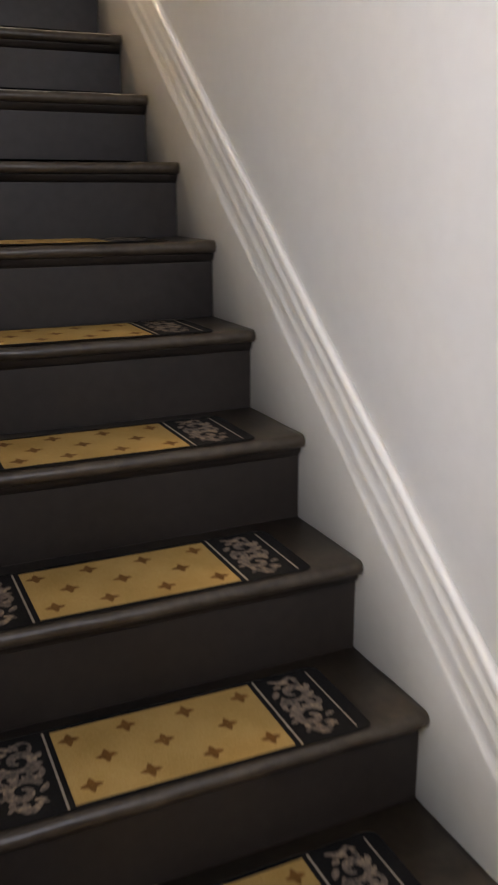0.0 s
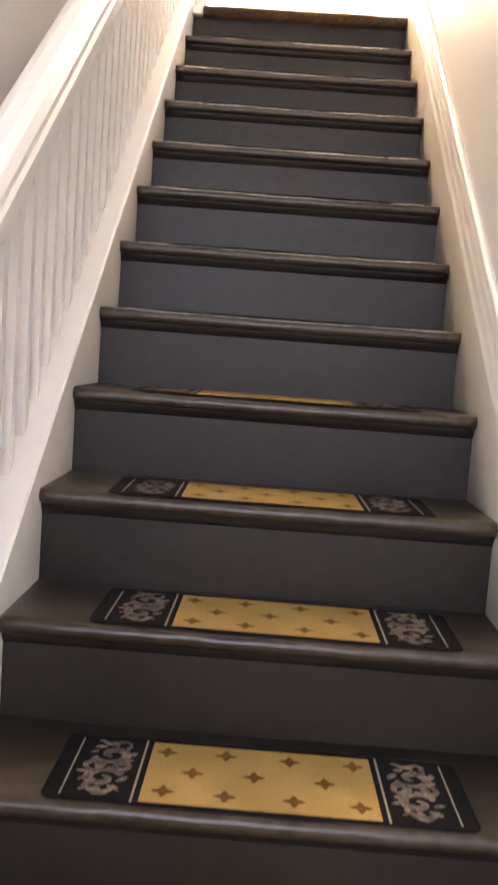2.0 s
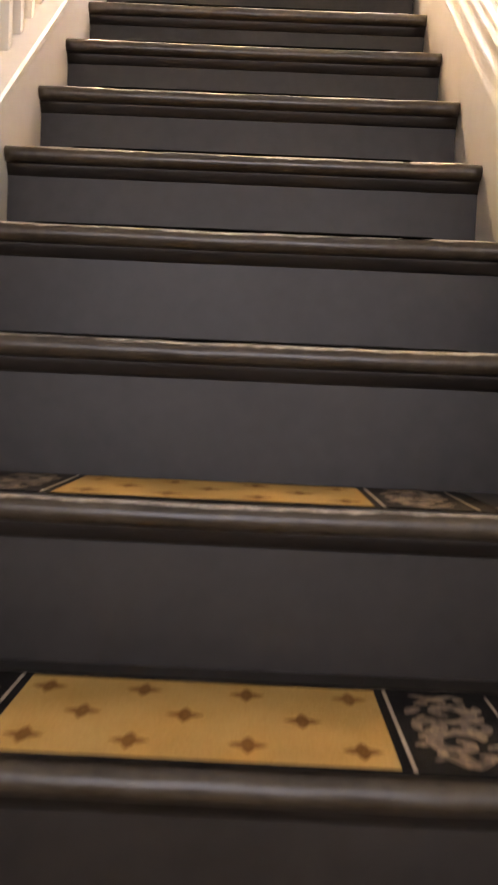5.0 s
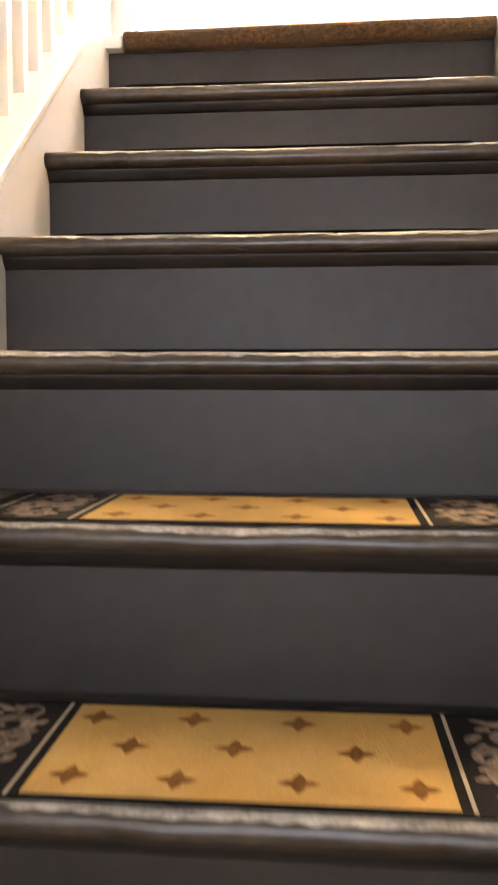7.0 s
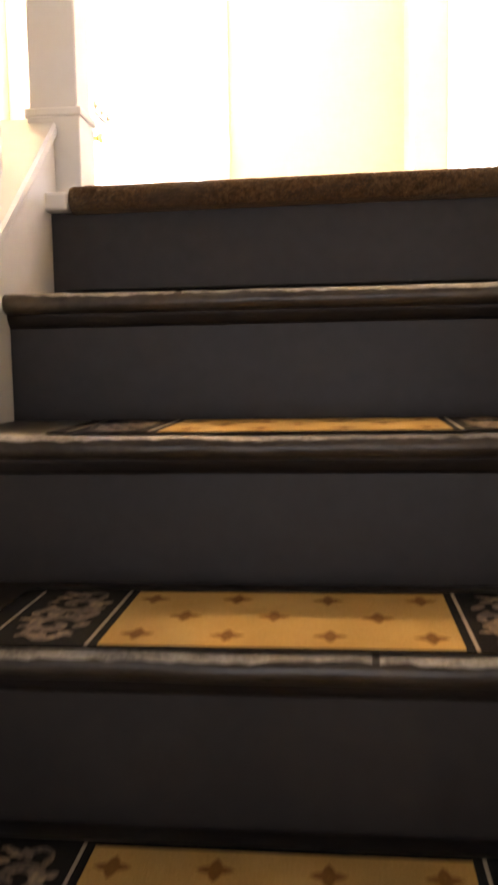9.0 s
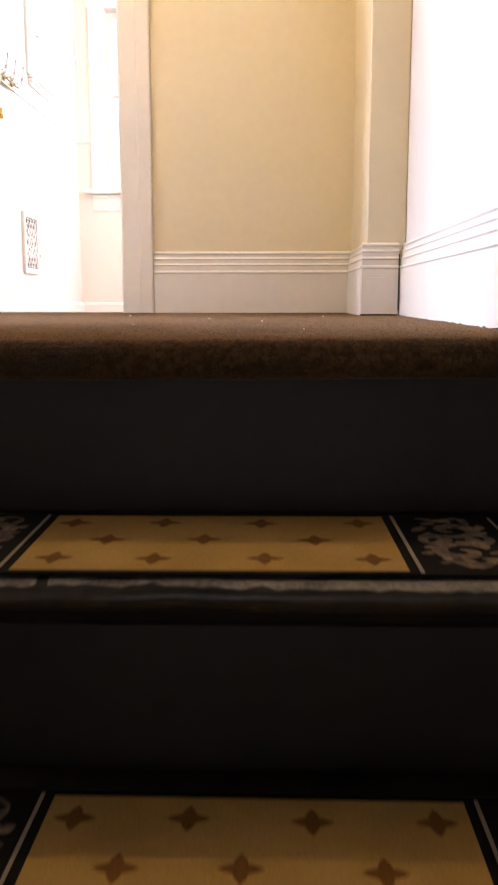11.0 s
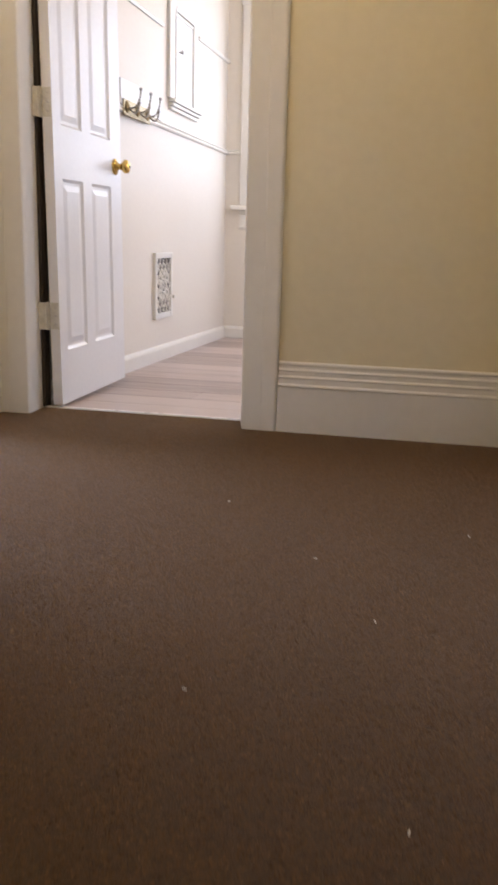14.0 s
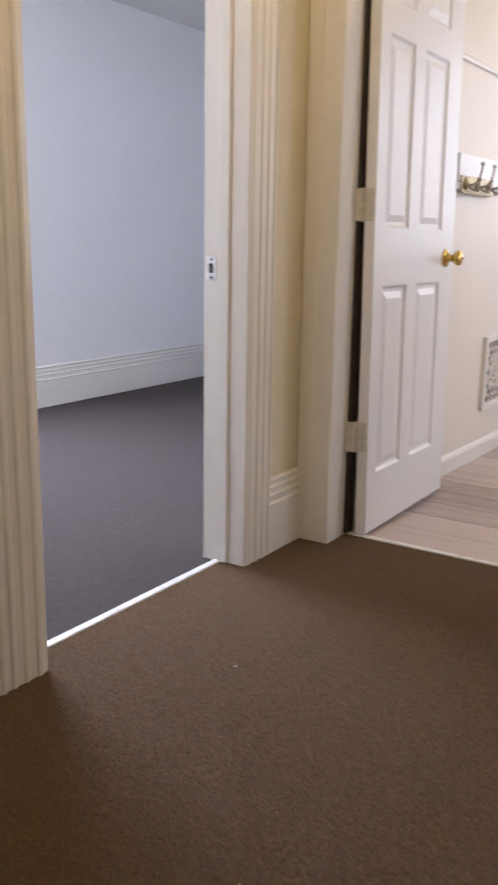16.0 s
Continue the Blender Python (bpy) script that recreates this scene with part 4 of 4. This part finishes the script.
def stair_mat():
    mat = thing("stair_mat", "gold stair mat with black scroll-patterned borders", "mat", group="mats up the stairs")
    part("backing", rounded_slab(MAT_W, MAT_Y0, MAT_Y1, 0, 0.0065, 0.018), MAT_BLACK, mat, "black bound edge")
    part("gold_field", box((-PAN_W, PAN_Y0, 0.004), (PAN_W, PAN_Y1, 0.0078), 0.0006, 1), MAT_GOLD, mat)
    for u, v in ((0.07, 0.83), (0.34, 0.84), (0.63, 0.83), (0.92, 0.84), (0.20, 0.50), (0.47, 0.51), (0.78, 0.50), (0.09, 0.18), (0.35, 0.17), (0.64, 0.18), (0.92, 0.17)):
        bm = bmesh.new()
        motif(bm, -PAN_W + 2 * PAN_W * u, PAN_Y0 + (PAN_Y1 - PAN_Y0) * v, 0.0083)
        part("motif", bm, MAT_MOTIF, mat)
    for s in (-1, 1):
        part("pale_line", box((s * (PAN_W + 0.011) - 0.0018, PAN_Y0 - 0.004, 0.005), (s * (PAN_W + 0.011) + 0.0018, PAN_Y1 + 0.004, 0.0075)), MAT_LINE, mat)
        part("pale_line", box((s * (PAN_W + 0.117) - 0.0014, PAN_Y0 + 0.004, 0.005), (s * (PAN_W + 0.117) + 0.0014, PAN_Y1 - 0.004, 0.0075)), MAT_LINE, mat)
        bm = bmesh.new()
        cx = s * (PAN_W + 0.063)
        z = 0.0073
        lobes = random.Random(21 + s)
        for vx, vy, rad, begin, way in ((0.003, 0.158, 0.030, 200, 1), (-0.003, 0.080, 0.029, 20, 1)):
            scroll(bm, cx + vx, vy, rad, 1.2, begin, 0.017, z, way)
            for q in range(9):
                a = radians(begin + 40 * q)
                turn_by = a + way * 0.9
                length = lobes.uniform(0.014, 0.024)
                foot = (cx + vx + rad * 0.9 * math.cos(a), vy + rad * 0.95 * math.sin(a))
                bend = lobes.uniform(-0.5, 0.5)
                pts = [(foot[0] + length * v / 5 * math.cos(turn_by + bend * v / 5), foot[1] + length * v / 5 * math.sin(turn_by + bend * v / 5)) for v in range(6)]
                if all(abs(px - cx) < 0.048 and 0.026 < py < 0.212 for px, py in pts):
                    ribbon(bm, pts, lobes.uniform(0.008, 0.013), z + 0.0002 + 0.00012 * q)
        scroll(bm, cx + 0.020, 0.119, 0.017, 1.0, 90, 0.012, z + 0.0014, -1)
        scroll(bm, cx - 0.021, 0.120, 0.016, 1.0, 270, 0.012, z + 0.0015, -1)
        ribbon(bm, [(cx - 0.030 + 0.060 * q / 9, 0.040 + 0.008 * math.sin(q)) for q in range(10)], 0.014, z + 0.0008)
        ribbon(bm, [(cx - 0.028 + 0.056 * q / 9, 0.199 + 0.006 * math.sin(q + 1)) for q in range(10)], 0.011, z + 0.0009)
        tagged(part("scroll_ornament", bm, MAT_SCROLL, mat), "mottled tan and grey scrollwork", kind="stuff")
    return mat


MAT_X = (0, 0.235, 0.278, 0.263, 0.265, 0.263, 0.276, 0.270, 0.270, 0.275, 0.294, 0.284, 0.287, 0.280, 0.276)
proto = stair_mat()
for k in range(1, STEPS + 1):
    m = Matrix.Translation((MAT_X[k] + PAN_W, -k * GOING + SHIFT_Y[k], -k * RISE + SHIFT_Z[k] + 0.0012)) @ pose(0, 0, 0, 0, 0, 0.5 * math.sin(k * 2.3)) @ Matrix.Diagonal((1, 1, 0.5, 1))
    if k == 1:
        proto.matrix_world = m
    else:
        copy_thing(proto, m)

# ---- carpet tufts: short leaning spikes, joined ----
def tufts(name, spots, label):
    """spots: rows of base x, y, z and unit normal; each tuft is a leaning three-sided spike."""
    rng = np.random.default_rng(5)
    n = len(spots)
    base, normal = spots[:, :3], spots[:, 3:]
    lean = normal + rng.normal(0, 0.55, (n, 3))
    lean /= np.linalg.norm(lean, axis=1)[:, None]
    tip = base + lean * rng.uniform(0.0012, 0.0028, n)[:, None]
    side = np.cross(normal, np.array([0.3, 0.9, 0.2]))
    side /= np.linalg.norm(side, axis=1)[:, None]
    other = np.cross(normal, side)
    spin, wide = rng.uniform(0, 2 * np.pi, n), rng.uniform(0.0024, 0.0042, n)
    corners = [base + wide[:, None] * (np.cos(spin + a)[:, None] * side + np.sin(spin + a)[:, None] * other) - normal * 0.0006 for a in (0, 2.094, 4.189)]
    verts = np.stack(corners + [tip], axis=1).reshape(-1, 3)
    first = np.arange(n)[:, None] * 4
    faces = np.concatenate([first + np.array(f) for f in ((0, 1, 3), (1, 2, 3), (2, 0, 3))])
    me = bpy.data.meshes.new(name)
    me.vertices.add(len(verts))
    me.vertices.foreach_set("co", verts.ravel())
    me.loops.add(faces.size)
    me.loops.foreach_set("vertex_index", faces.ravel().astype(np.int32))
    me.polygons.add(len(faces))
    me.polygons.foreach_set("loop_start", np.arange(0, faces.size, 3, dtype=np.int32))
    me.update()
    me.validate()
    me.materials.append(PILE)
    return tagged(new(name, me), label, "carpet", "", "stuff")


rng = np.random.default_rng(8)
count = 210000
sx, sy = rng.uniform(LEFT_X + 0.025, RIGHT_X - 0.022, count), rng.uniform(0.0, FAR_Y - 0.022, count)
keep = ((sx > 0.06) | (sy > 0.14)) & ~((sx > 0.765) & (sy > 1.942)) & ~((sx < -0.13) & (sy < 0.07))
sx, sy = sx[keep], sy[keep]
sz = np.where(sx > 0.043, (0.010 + 0.007 * sx) * np.clip(1 - np.clip(sy + 0.016, 0, 1) / 0.3, 0, 1), 0.0)
flat_rows = np.stack([sx, sy, sz, np.zeros_like(sx), np.zeros_like(sx), np.ones_like(sx)], axis=1)
turn = rng.uniform(0.0, 2.6, 9000)
nx = rng.uniform(0.046, RIGHT_X - 0.022, 9000)
nose_rows = np.stack([nx, -0.008 - 0.0215 * np.sin(turn), -0.012 + 0.007 * nx + 0.0215 * np.cos(turn), np.zeros_like(nx), -np.sin(turn), np.cos(turn)], axis=1)
door_x, door_y = rng.uniform(DX0, DX1, 5000), rng.uniform(FAR_Y - 0.02, FAR_Y + 0.105, 5000)
door_rows = np.stack([door_x, door_y, np.zeros(5000), np.zeros(5000), np.zeros(5000), np.ones(5000)], axis=1)
bed_x, bed_y = rng.uniform(LEFT_X - 0.064, LEFT_X + 0.03, 5000), rng.uniform(DY0 + 0.002, DY1 - 0.002, 5000)
bed_rows = np.stack([bed_x, bed_y, np.zeros(5000), np.zeros(5000), np.zeros(5000), np.ones(5000)], axis=1)
tufts("carpet_pile", np.concatenate([flat_rows, nose_rows, door_rows, bed_rows]), "short brown carpet tufts over the landing")

# ---- lint and specks on the carpet ----
lint = random.Random(11)
bm = bmesh.new()
for x, y in ((0.526, 0.514), (0.20, 0.75), (-0.25, 1.05), (0.05, 1.65), (0.45, 1.05), (0.31, 1.32), (-0.65, 1.62), (0.62, 1.55)):
    a = lint.uniform(0, 3.14)
    u = Vector((math.cos(a), math.sin(a), 0)) * lint.uniform(0.0025, 0.004)
    add_rod(bm, Vector((x, y, 0.0060)) - u, Vector((x, y, 0.0066)) + u, 0.0014, segments=6)
tagged(part("carpet_lint", bm, SPECK), "tiny pale lint specks on the carpet", "lint", "", "stuff")

# ---- vinyl planks ----
floor = thing("floor", "grey-beige wood-look vinyl plank floor", "floor", (0, 0, 0), "structure")
floor.matrix_world = Matrix.Translation((0, FAR_Y + T, 0)) @ Matrix.Rotation(-0.018, 4, "X") @ Matrix.Translation((0, -FAR_Y - T, 0))   # falls away a little
PL, PW = 1.22, 0.178
y = FAR_Y + 0.132
cutter = random.Random(7)
while y < ROOM_Y:
    x = ROOM_X - cutter.uniform(0.0, 1.1)
    w = min(PW, ROOM_Y - y)
    while x < RX1:
        a, b = max(x, ROOM_X + 0.001), min(x + PL, RX1 - 0.001)
        if b - a > 0.02:
            part("plank", box((a + 0.0006, y + 0.0006, -0.012), (b - 0.0006, y + w - 0.0006, 0.0), 0.0012, 1), VINYL, floor)
        x += PL
    y += PW
